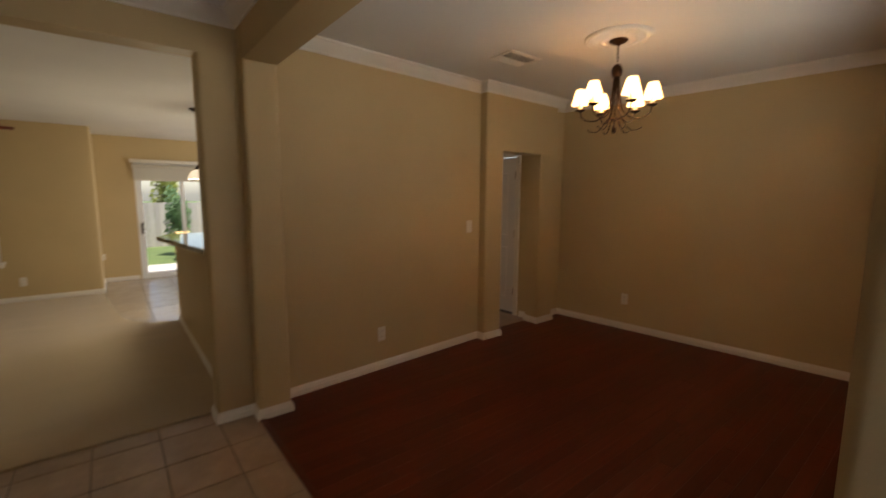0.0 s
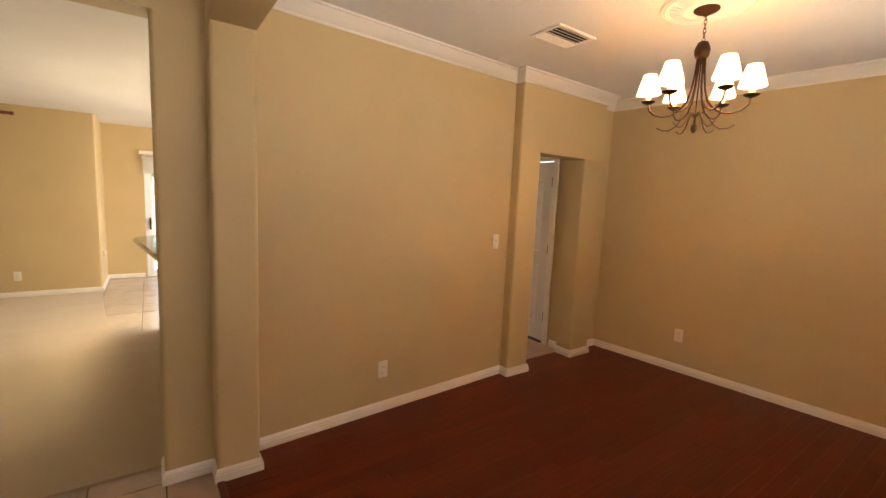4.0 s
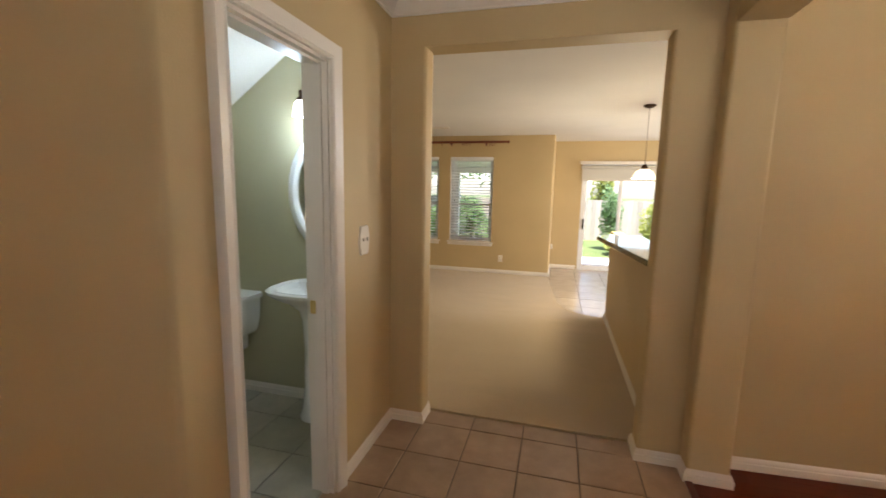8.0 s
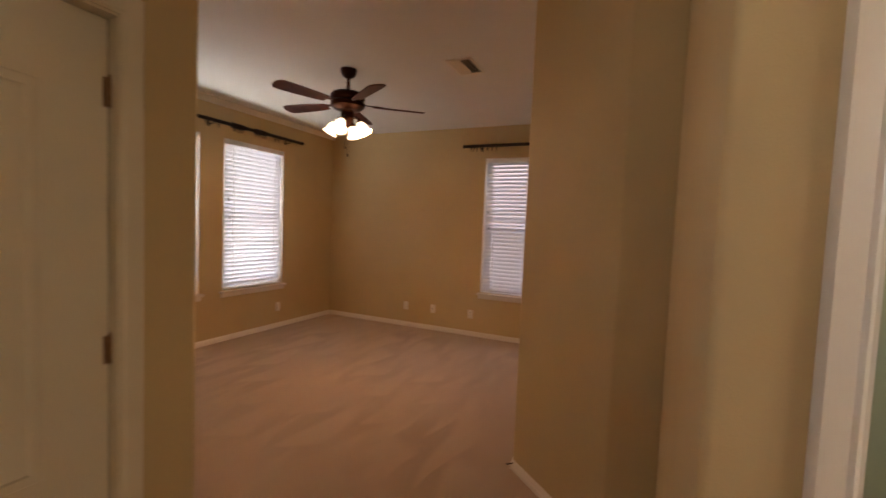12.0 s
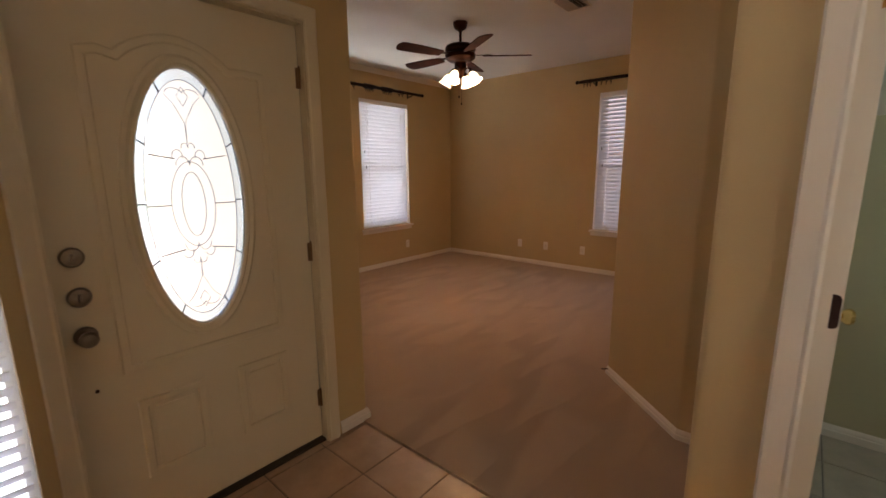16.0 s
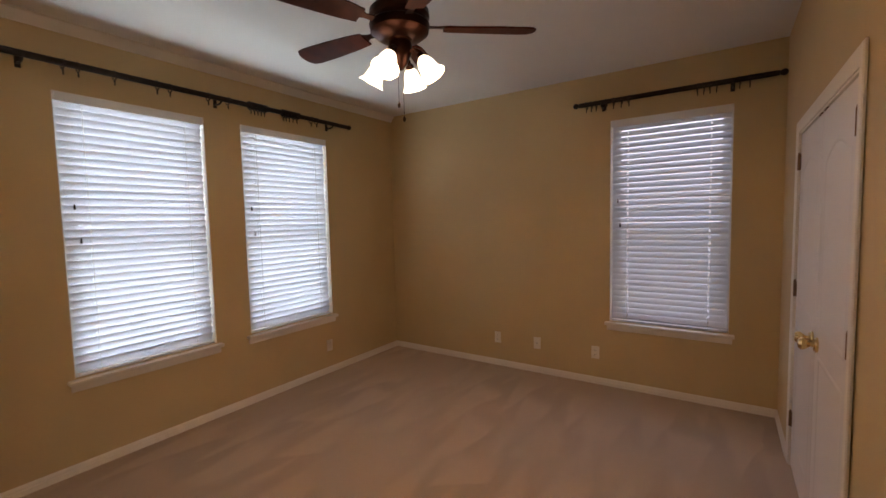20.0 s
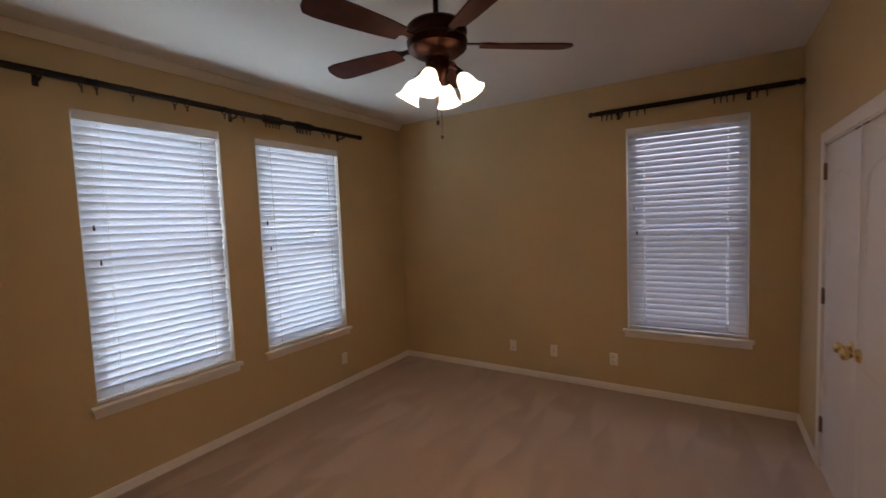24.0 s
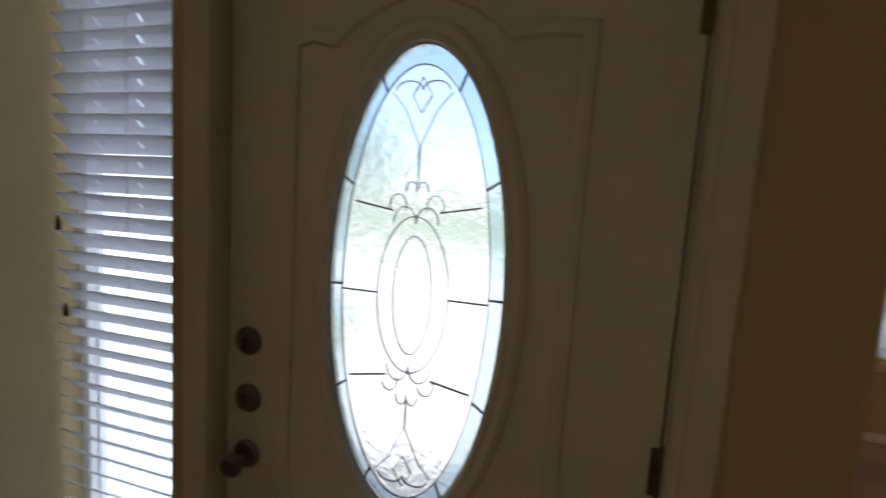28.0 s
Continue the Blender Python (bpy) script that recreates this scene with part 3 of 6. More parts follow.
structure("floor_passage", boxed(1.04, 4.12, 3.28, 5.5, -0.10, -0.002), m_tile, "pale floor of the passage", "floor")
floor_entry = structure("floor_entry", boxed(-0.68, 1.05, -0.16, 3.135, -0.10, -0.005), m_grout, "square beige ceramic tile floor with dark joints", "floor")
floor_dining = structure("floor_dining", boxed(1.05, 4.86, 0.15, 3.28, -0.10, -0.006), m_gap, "cherry red wooden plank floor", "floor")
floor_powder = structure("floor_powder_room", boxed(BW, -0.64, BSY, BNY, -0.10, -0.005), m_grout_pale, "pale grey tile floor", "floor")
floor_nook = structure("floor_nook", boxed(0.245, 4.12, 5.5, 8.80, -0.10, -0.006), m_grout, "glossy beige tile floor of the nook", "floor")

# ---- crown moulding, baseboards ----
CROWN = [(0.0, -0.086), (0.011, -0.086), (0.014, -0.075), (0.025, -0.068), (0.046, -0.037), (0.058, -0.026), (0.063, -0.015), (0.075, -0.011), (0.075, 0.0)]
BASE = [(0.014, 0.0), (0.014, 0.038), (0.010, 0.041), (0.010, 0.047), (0.0085, 0.053), (0.005, 0.061), (0.0, 0.068)]


def crown(name, path, z, closed=False):
    bm = sweep(bmesh.new(), path, [(o, z + h) for o, h in CROWN], closed=closed)
    structure(name, bm, m_trim, "white painted crown moulding", "crown moulding")


def baseboard(path, z=0.0, closed=False):
    bm = sweep(bmesh.new(), path, [(o, z + h) for o, h in BASE], closed=closed)
    structure("baseboard", bm, m_trim, "white painted baseboard", "baseboard")


crown("crown_entry", [(WEST_F, NORTH), (WEST_F, 1.48), (-0.60, 1.48), (-0.60, FRONT), (EAST_F, FRONT), (EAST_F, NORTH)], FC, True)
crown("crown_dining", [(1.23, north(1.23)), (1.23, south(1.23)), SE, NE, (PIL[1], 3.23), (PIL[1], PF + 0.03), (PIL[0], PF), (PIL[0], north(PIL[0]))], FC, True)
baseboard([(OP[0], 3.12), (OP[0], NORTH), (WEST_F, NORTH), (WEST_F, BD[1] + 0.068)])
baseboard([(WEST_F, BD[0] - 0.068), (WEST_F, 1.48), (-1.635, 1.48), (-1.635, 1.28), (-2.13, 0.745), (CD[1] + 0.068, CLOSET)])
baseboard([(CD[0] - 0.068, CLOSET), (ST_W, CLOSET), (ST_W, ST_S), (ST_E, ST_S), (ST_E, FRONT), (-0.53, FRONT)], 0.005)
baseboard([(0.58, FRONT), (EAST_F, FRONT), (EAST_F, 0.25), (1.23, 0.25), (1.23, south(1.23)), SE, NE, (PIL[1], 3.23), (PIL[1], PF + 0.03), (DO[1], PF + 0.03), (DO[1], 3.28), (4.12, 3.28), (4.12, 3.43)])
baseboard([(DO[0], 3.28), (DO[0], PF), (PIL[0], PF), (PIL[0], north(PIL[0])), (1.23, north(1.23)), (1.23, 2.86), (EAST_F, 2.86), (EAST_F, NORTH), (OP[1], NORTH), (OP[1], 3.12), (0.92, 3.12), (0.92, 5.65), (1.04, 5.65)])
baseboard([(SD[0] - 0.03, NOOK_N), (0.245, NOOK_N), (0.245, LIV_N), (-4.20, LIV_N), (-4.20, 3.12), (OP[0], 3.12)], 0.005)
baseboard([(-0.735, BNY), (BW, BNY), (BW, BSY), (-0.735, BSY), (-0.735, BD[0] - 0.068)])
bm = sweep(bmesh.new(), [(ST_W, ST_S), (ST_E, ST_S)], [(0.0, SC - 0.062), (0.010, SC - 0.062), (0.018, SC - 0.050), (0.042, SC - 0.020), (0.055, SC - 0.012), (0.055, SC)])
structure("trim_study_ceiling", bm, m_trim, "thin white ceiling trim above the study windows", "trim")

# ---- outdoors ----
bm = boxed(-120, 120, -120, 120, -0.6, -0.14)
structure("ground", bm, m_lawn, "green lawn around the house", "ground")
structure("patio", boxed(-5.0, 3.4, 8.93, 10.7, -0.14, -0.04), m_concrete, "pale concrete patio slab", "patio")
structure("porch", boxed(-0.56, 1.9, -5.0, -0.27, -0.14, -0.03), m_concrete, "pale concrete porch and front walk", "porch")
# Unseen slab, added so that sunlit ground whitens the front door glass.
structure("driveway", boxed(-3.5, 9, -14, -5.0, -0.14, -0.06), m_concrete, "unseen pale concrete slab added as bright ground behind the front door", "driveway")

# ---- windows and blinds ----
def seat(ob, m):
    """Puts a thing that was built at the origin in its place."""
    ob.matrix_basis = m
    return ob


def ring(bm, x0, x1, z0, z1, y0, y1, w, bevel=0.0):
    box(bm, x0, x0 + w, y0, y1, z0, z1, bevel)
    box(bm, x1 - w, x1, y0, y1, z0, z1, bevel)
    box(bm, x0 + w, x1 - w, y0, y1, z0, z0 + w, bevel)
    box(bm, x0 + w, x1 - w, y0, y1, z1 - w, z1, bevel)
    return bm


def sash_window(name, wide, high, at, turn, rail=0.48, label="white vinyl single-hung window", stool=True):
    """A single-hung window; x runs along the wall, y outwards from its inner face."""
    h = wide / 2
    w = thing(name, (0, 0, 0), label, "window", kind="structure")
    part("window_frame", ring(bmesh.new(), -h, h, 0, high, 0.085, 0.15, 0.035, 0.003), m_vinyl, w)
    zm = high * rail
    up = part("upper_sash", ring(bmesh.new(), -h + 0.035, h - 0.035, zm - 0.02, high - 0.035, 0.115, 0.14, 0.03, 0.002), m_vinyl, w)
    low = part("lower_sash", ring(bmesh.new(), -h + 0.035, h - 0.035, 0.035, zm + 0.02, 0.09, 0.113, 0.035, 0.002), m_vinyl, w)
    for host, z0, z1, y in ((up, zm + 0.01, high - 0.065, 0.128), (low, 0.07, zm - 0.015, 0.102)):
        p = part("pane", boxed(-h + 0.066, h - 0.066, y, y + 0.004, z0, z1), m_glass, host)
        p.visible_shadow = False
    # painted reveal lining
    bm = bmesh.new()
    box(bm, -h, -h + 0.003, 0.001, 0.085, 0.003, high - 0.003)
    box(bm, h - 0.003, h, 0.001, 0.085, 0.003, high - 0.003)
    box(bm, -h, h, 0.001, 0.085, high - 0.003, high)
    part("reveal", bm, m_trim, w)
    if stool:
        part("window_sill", boxed(-h - 0.036, h + 0.036, -0.045, 0.085, -0.028, -0.002, bevel=0.006), m_trim, w)
        part("apron", boxed(-h - 0.022, h + 0.022, -0.016, 0.0, -0.075, -0.028, bevel=0.004), m_trim, w)
    return seat(w, pose(*at, 0, 0, turn))


def slat_mesh(wide, depth, tilt, hole_at, slot):
    """A slightly arched slat with a routed slot where each ladder cord runs."""
    bm = bmesh.new()
    c, s = math.cos(radians(tilt)), math.sin(radians(tilt))
    us = [-0.5, -0.17, 0.0, 0.17, 0.5]
    xs = [-wide / 2, -hole_at - slot, -hole_at + slot, hole_at - slot, hole_at + slot, wide / 2]

    def at(i, k, d):
        u = us[k] * depth
        arch = 0.003 * (1 - (2 * us[k]) ** 2)
        return (xs[i], u * c - (arch + d) * s, u * s + (arch + d) * c)

    grid = {(i, k, d): bm.verts.new(at(i, k, d * 0.0026)) for i in range(6) for k in range(5) for d in (0, 1)}
    solid = {(i, k) for i in range(5) for k in range(4) if not (i in (1, 3) and k in (1, 2))}
    for i, k in solid:
        for d in (0, 1):
            bm.faces.new((grid[i, k, d], grid[i + 1, k, d], grid[i + 1, k + 1, d], grid[i, k + 1, d]))
        for di, dk, e in ((-1, 0, ((0, 0), (0, 1))), (1, 0, ((1, 0), (1, 1))), (0, -1, ((0, 0), (1, 0))), (0, 1, ((0, 1), (1, 1)))):
            if (i + di, k + dk) not in solid:
                p, q = [(i + x, k + y) for x, y in e]
                bm.faces.new((grid[(*p, 0)], grid[(*q, 0)], grid[(*q, 1)], grid[(*p, 1)]))
    bmesh.ops.recalc_face_normals(bm, faces=bm.faces)
    me = bpy.data.meshes.new("slat")
    bm.to_mesh(me)
    bm.free()
    me.materials.append(m_slat)
    return me


def window_blind(wide, high, at, turn, label, tilt=58, pitch=0.049, depth=0.058, bottom=0.0, group="", valance=0.06, cords=2, gaps=(), slot=0.003):
    """A horizontal blind in the window's reveal, hung from a head rail."""
    b = thing("window_blind", (0, 0, 0), label, "blind", group)
    h = wide / 2 - 0.009
    part("valance", boxed(-h, h, -0.002, 0.010, high - valance, high - 0.004, bevel=0.003), m_vinyl, b, "white valance")
    part("head_rail", boxed(-h + 0.004, h - 0.004, 0.012, 0.055, high - 0.045, high - 0.006, bevel=0.002), m_vinyl, b)
    me = slat_mesh(2 * h - 0.008, depth, tilt, h - 0.13, slot)
    z, y, n = high - valance - 0.012, 0.036, 0
    while z > bottom + 0.035:
        s = under(new("slat", me), b)
        extra = sum(d for z0, z1, d in gaps if z0 < z < z1)
        s.matrix_basis = pose(0, y, z, random.uniform(-0.7, 0.7) + extra, random.uniform(-0.12, 0.12), 0)
        z -= pitch
    part("bottom_rail", boxed(-h + 0.004, h - 0.004, 0.018, 0.055, bottom + 0.004, bottom + 0.020, bevel=0.004), m_vinyl, b)
    for k in range(cords):
        x = (-1 + 2 * k / (cords - 1)) * (h - 0.13)
        bm = bmesh.new()
        for yy in (0.004, 0.068):
            tube(bm, [(x, yy, bottom + 0.02), (x, yy, high - 0.03)], 0.0012, 5)
        part("ladder_cord", bm, m_plastic, b)
    for k, dx in ((0, 0.055), (1, 0.075)):
        tas = part("cord_tassel", lathe(bmesh.new(), [(0.002, 0.03), (0.005, 0.02), (0.007, 0.0), (0.004, -0.006)], (-h + dx, -0.007, high * (0.60 - 0.12 * k)), 8), m_bronze, b, "small brown cord tassel")
    return seat(b, pose(*at, 0, 0, turn))


SOUTH, WEST, NORTHW = 180, 90, 0
wh = HEAD - SILL
for i, (a, b) in enumerate((W1, W2)):
    sash_window("window_%d" % (i + 1), b - a, wh, ((a + b) / 2, ST_S, SILL), SOUTH)
    window_blind(b - a, wh, ((a + b) / 2, ST_S, SILL), SOUTH, "white faux-wood blind, slats closed, daylight behind", -63, depth=0.068, slot=0.0008, group="study window blinds")
sash_window("window_3", WW[1] - WW[0], wh, (ST_W, sum(WW) / 2, SILL), WEST)
window_blind(WW[1] - WW[0], wh, (ST_W, sum(WW) / 2, SILL), WEST, "white faux-wood blind with a few bent slats", 49, depth=0.060, slot=0.0058, group="study window blinds", gaps=((0.86, 0.93, -9.0), (0.93, 0.98, 6.0)))
for i, (a, b) in enumerate(LW):
    sash_window("window_%d" % (i + 4), b - a, LH - LS, ((a + b) / 2, LIV_N, LS), NORTHW, 0.44)
    window_blind(b - a, LH - LS, ((a + b) / 2, LIV_N, LS), NORTHW, "white blind with open slats over the garden view", 9, group="living room blinds")
for i, (a, b) in enumerate(DW):
    at = ((a + b) / 2, south((a + b) / 2), DS)
    sash_window("window_%d" % (i + 8), b - a, DH - DS, at, SOUTH + 3.66, 0.48)
    window_blind(b - a, DH - DS, at, SOUTH + 3.66, "white blind on a dining room window", -46, group="dining room blinds")


# ---- door casings ----
CASING = [(0.0, 0.0), (0.0, 0.010), (0.008, 0.014), (0.016, 0.011), (0.050, 0.018), (0.060, 0.019), (0.066, 0.012), (0.066, 0.0)]


def casing(name, parent, x0, x1, top, place, base=0.0, proud=1.0, mat=None):
    """Moulded trim round an opening; place maps (along, up, out)."""
    path = [(x0, base), (x0, top), (x1, top), (x1, base)]
    bm = sweep(bmesh.new(), path, [(o, h * proud) for o, h in CASING], place)
    return part(name, bm, mat or m_trim, parent)


# ---- front door ----
FD = (-0.445, 0.495, 2.055)
DY = -0.165
door = thing("door_1", (0.025, DY, 0), "closed cream front door with an oval leaded glass light", "door", kind="structure")
OC, OA, OB = (0.045, 1.295), 0.190, 0.495


def ellipse(cx, cz, a, b, n=56):
    return [(cx + a * math.cos(2 * math.pi * k / n), cz + b * math.sin(2 * math.pi * k / n)) for k in range(n)]


def slab_with_oval(x0, x1, z0, z1, y0, y1, oval):
    bm = bmesh.new()
    for loop in ([(x0, z0), (x1, z0), (x1, z1), (x0, z1)], oval):
        vs = [bm.verts.new((x, y0, z)) for x, z in loop]
        for k in range(len(vs)):
            bm.edges.new((vs[k], vs[(k + 1) % len(vs)]))
    bmesh.ops.triangle_fill(bm, edges=bm.edges[:], use_beauty=True)
    r = bmesh.ops.extrude_face_region(bm, geom=bm.faces[:])
    for v in [g for g in r["geom"] if isinstance(g, bmesh.types.BMVert)]:
        v.co.y = y1
    return bm


leaf = part("door_leaf", slab_with_oval(FD[0], FD[1], 0.012, 2.045, DY - 0.045, DY, ellipse(*OC, OA + 0.004, OB + 0.004)), m_door, door)


def on_door(u, v, d):
    return (u, DY + d, v)


def bead(path, wide, high, closed=True):
    prof = [(-wide / 2, -0.001), (-wide * 0.35, high * 0.7), (0, high), (wide * 0.35, high * 0.7), (wide / 2, -0.001)]
    return sweep(bmesh.new(), path, prof, on_door, closed)


bm = sweep(bmesh.new(), ellipse(*OC, OA + 0.022, OB + 0.022), [(-0.026, -0.001), (-0.022, 0.010), (-0.010, 0.016), (0.004, 0.011), (0.012, 0.014), (0.020, 0.010), (0.022, -0.02)], on_door, True)
part("oval_moulding", bm, m_door, leaf, "raised oval moulding")
arch = [(0.335, 0.695), (-0.262, 0.695), (-0.262, 1.80), (-0.19, 1.805), (-0.13, 1.80)]
arch += [(-0.13 + 0.37 * k / 12, 1.80 + 0.085 * math.sin(math.pi * k / 12) ** 0.8) for k in range(1, 12)]
arch += [(0.24, 1.80), (0.29, 1.812), (0.335, 1.80)]
part("upper_panel_bead", bead(arch, 0.034, 0.010), m_door, leaf)
for x0, x1 in ((0.10, 0.305), (-0.262, -0.065)):
    part("lower_panel_bead", bead([(x1, 0.25), (x0, 0.25), (x0, 0.545), (x1, 0.545)], 0.034, 0.011), m_door, leaf)
    part("lower_panel_field", boxed(x0 + 0.03, x1 - 0.03, DY - 0.002, DY + 0.005, 0.28, 0.515, bevel=0.003), m_door, leaf)
bm = bmesh.new()
vs = [bm.verts.new((x, DY - 0.010, z)) for x, z in ellipse(*OC, OA + 0.003, OB + 0.003)]
f = bm.faces.new(vs)
r = bmesh.ops.extrude_face_region(bm, geom=[f])
for v in [g for g in r["geom"] if isinstance(g, bmesh.types.BMVert)]:
    v.co.y -= 0.030
pane = part("oval_pane", bm, m_leaded, leaf, "bevelled and leaded glass")
pane.visible_shadow = False


rim = bmesh.new()
for y in (DY - 0.0085, DY - 0.0050):
    for a, b in ((OA + 0.001, OB + 0.001), (OA - 0.030, OB - 0.040)):
        for x, z in ellipse(*OC, a, b):
            rim.verts.new((x, y, z))
rim.verts.ensure_lookup_table()
for k in range(56):
    q = (k + 1) % 56
    for a, b in ((0, 56), (56, 168), (168, 112), (112, 0)):
        rim.faces.new((rim.verts[a + k], rim.verts[a + q], rim.verts[b + q], rim.verts[b + k]))
border = part("border_glass", rim, m_border, leaf, "pale blue bevelled border glass")
border.visible_shadow = False


def came(name, path, closed=False, w=0.0020, mat=None):
    bm = sweep(bmesh.new(), path, [(-w / 2, -0.0095), (-w / 2, -0.0055), (w / 2, -0.0055), (w / 2, -0.0095)], on_door, closed)
    part(name, bm, mat or m_came, leaf)


def arc_pts(cx, cz, a, b, t0, t1, n=14):
    return [(cx + a * math.cos(radians(t0 + (t1 - t0) * k / n)), cz + b * math.sin(radians(t0 + (t1 - t0) * k / n))) for k in range(n + 1)]


cx, cz = OC
came("border_came", ellipse(cx, cz, OA - 0.030, OB - 0.040), True)
came("border_came", ellipse(cx, cz, OA - 0.001, OB - 0.001), True)
came("centre_came", ellipse(cx, cz - 0.01, 0.042, 0.125, 32), True)
came("centre_came", ellipse(cx, cz - 0.01, 0.078, 0.165, 36), True)
for t in (28, 62, 118, 152, 180, 208, 242, 298, 332, 0):
    c, s = math.cos(radians(t)), math.sin(radians(t))
    came("radial_bar", [(cx + (OA - 0.03) * c, cz + (OB - 0.04) * s), (cx + (OA - 0.001) * c, cz + (OB - 0.001) * s)], False, 0.0045, m_lead)
for sx in (1, -1):
    for dz in (-0.01,):
        came("cross_bar", [(cx + sx * 0.078, cz + dz), (cx + sx * (OA - 0.03), cz + dz)], False, 0.0035, m_lead)
    for sz in (1, -1):
        came("cross_bar", [(cx + sx * 0.05, cz - 0.01 + sz * 0.175), (cx + sx * (OA - 0.055), cz - 0.01 + sz * 0.19)], False, 0.0035, m_lead)
        came("scroll_came", arc_pts(cx + sx * 0.024, cz - 0.01 + sz * 0.150, 0.024, 0.034, 0, 180 * sz))
        came("scroll_came", arc_pts(cx + sx * 0.040, cz - 0.01 + sz * 0.185, 0.018, 0.024, -20, 200 * sz))
        came("scroll_came", arc_pts(cx + sx * 0.012, cz - 0.01 + sz * 0.215, 0.012, 0.020, 0, 180 * sz))
        came("long_came", [(cx, cz + sz * 0.22), (cx + sx * 0.002, cz + sz * 0.30), (cx + sx * 0.035, cz + sz * 0.37), (cx + sx * 0.062, cz + sz * 0.40)], w=0.0014)
        came("scroll_came", arc_pts(cx + sx * 0.028, cz + sz * 0.405, 0.028, 0.018, 0, 180 * sz))
    for sz in (1, -1):
        came("diamond_came", [(cx, cz + sz * 0.43), (cx + sx * 0.02, cz + sz * 0.395), (cx, cz + sz * 0.36)], w=0.0014)


def door_knob(parent, at, out, mat, label, turn_piece=False):
    """A round rose with a knob or a thumb turn; out is +1 or -1 along y."""
    x, y, z = at
    rose = part("rose", lathe(bmesh.new(), [(0.034, 0.0), (0.034, out * 0.006), (0.028, out * 0.012), (0.016, out * 0.014)], at, 20, "y"), mat, parent, label)
    if turn_piece:
        part("thumb_turn", boxed(x - 0.005, x + 0.005, min(y + out * 0.012, y + out * 0.030), max(y + out * 0.012, y + out * 0.030), z - 0.014, z + 0.014, bevel=0.003), mat, rose)
    else:
        prof = [(0.012, 0.012), (0.011, 0.026), (0.018, 0.034), (0.027, 0.046), (0.028, 0.056), (0.020, 0.066), (0.006, 0.069)]
        part("knob", lathe(bmesh.new(), [(r, out * h) for r, h in prof], at, 20, "y"), mat, rose)


door_knob(leaf, (0.437, DY, 1.135), 1, m_nickel, "round nickel deadbolt", True)
door_knob(leaf, (0.435, DY, 0.997), 1, m_nickel, "round nickel deadbolt", True)
door_knob(leaf, (0.435, DY, 0.859), 1, m_nickel, "round nickel door knob")
part("chain_plug", lathe(bmesh.new(), [(0.007, 0), (0.006, 0.004), (0.002, 0.005)], (0.43, DY, 0.65), 10, "y"), m_bronze, leaf)


def butt_hinge(parent, x, y, z, out, high=0.09, mat=None):
    bm = tube(bmesh.new(), [(x, y + out * 0.008, z - high / 2), (x, y + out * 0.008, z + high / 2)], 0.007, 8)
    box(bm, x - 0.016, x + 0.016, min(y, y + out * 0.003), max(y, y + out * 0.003), z - high / 2, z + high / 2)
    lathe(bm, [(0.004, z + high / 2), (0.006, z + high / 2 + 0.004), (0.002, z + high / 2 + 0.010)], (x, y + out * 0.008, 0), 8)
    part("hinge", bm, mat or m_hinge, parent)


for z in (0.24, 1.02, 1.825):
    butt_hinge(leaf, FD[0] - 0.002, DY, z, 1)
jamb = bmesh.new()
box(jamb, -0.46, FD[0] - 0.004, -0.27, FRONT, 0, 2.09)
box(jamb, FD[1] + 0.004, 0.51, -0.27, FRONT, 0, 2.09)
box(jamb, FD[0] - 0.004, FD[1] + 0.004, -0.27, FRONT, 2.049, 2.09)
box(jamb, FD[0] - 0.004, FD[0] + 0.008, -0.27, DY - 0.048, 0, 2.049)
box(jamb, FD[1] - 0.008, FD[1] + 0.004, -0.27, DY - 0.048, 0, 2.049)
part("door_jamb", jamb, m_door, door)
casing("casing", door, -0.452, 0.502, 2.056, lambda u, v, d: (u, FRONT + d, v), mat=m_door)
# Dark seal strips that also draw the shadow line of the gap.
bm = boxed(FD[0] - 0.0035, FD[0] - 0.0005, DY - 0.03, DY - 0.004, 0.012, 2.045)
box(bm, FD[1] + 0.0005, FD[1] + 0.0035, DY - 0.03, DY - 0.004, 1.06, 2.045)
box(bm, FD[1] + 0.0005, FD[1] + 0.0035, DY - 0.03, DY - 0.004, 0.012, 0.79)
part("gap_strip", bm, m_dark, door, "dark seal strip in the door gap, drawing its shadow line")
part("threshold", boxed(FD[0] - 0.004, FD[1] + 0.004, -0.27, -0.135, -0.005, 0.012, bevel=0.004), m_dark, door)
part("door_sweep", boxed(FD[0], FD[1], DY - 0.03, DY + 0.002, 0.008, 0.020), m_dark, door)
bm = bmesh.new()
box(bm, FD[1] + 0.0005, FD[1] + 0.0035, DY - 0.04, DY - 0.004, 0.95, 1.05)
box(bm, FD[1] + 0.0005, FD[1] + 0.0035, DY - 0.04, DY - 0.004, 0.80, 0.90)
part("strike_plate", bm, m_hinge, door)

# sidelight beside the front door
SL = (0.615, EAST_F, 0.27, 2.06)
side = thing("window_7", (0.84, FRONT, SL[2]), "narrow sidelight window beside the front door", "window", kind="structure")
part("window_frame", ring(bmesh.new(), SL[0], SL[1], SL[2], 2.09, -0.25, -0.20, 0.03, 0.003), m_vinyl, side)
p = part("pane", boxed(SL[0] + 0.03, SL[1] - 0.03, -0.227, -0.222, SL[2] + 0.03, 2.06), m_glass, side)
p.visible_shadow = False
part("window_sill", boxed(SL[0] - 0.045, EAST_F - 0.002, -0.20, FRONT + 0.045, SL[2] - 0.025, SL[2] + 0.002, bevel=0.006), m_trim, side)
part("apron", boxed(SL[0] - 0.03, EAST_F - 0.002, FRONT, FRONT + 0.016, SL[2] - 0.07, SL[2] - 0.025, bevel=0.004), m_trim, side)
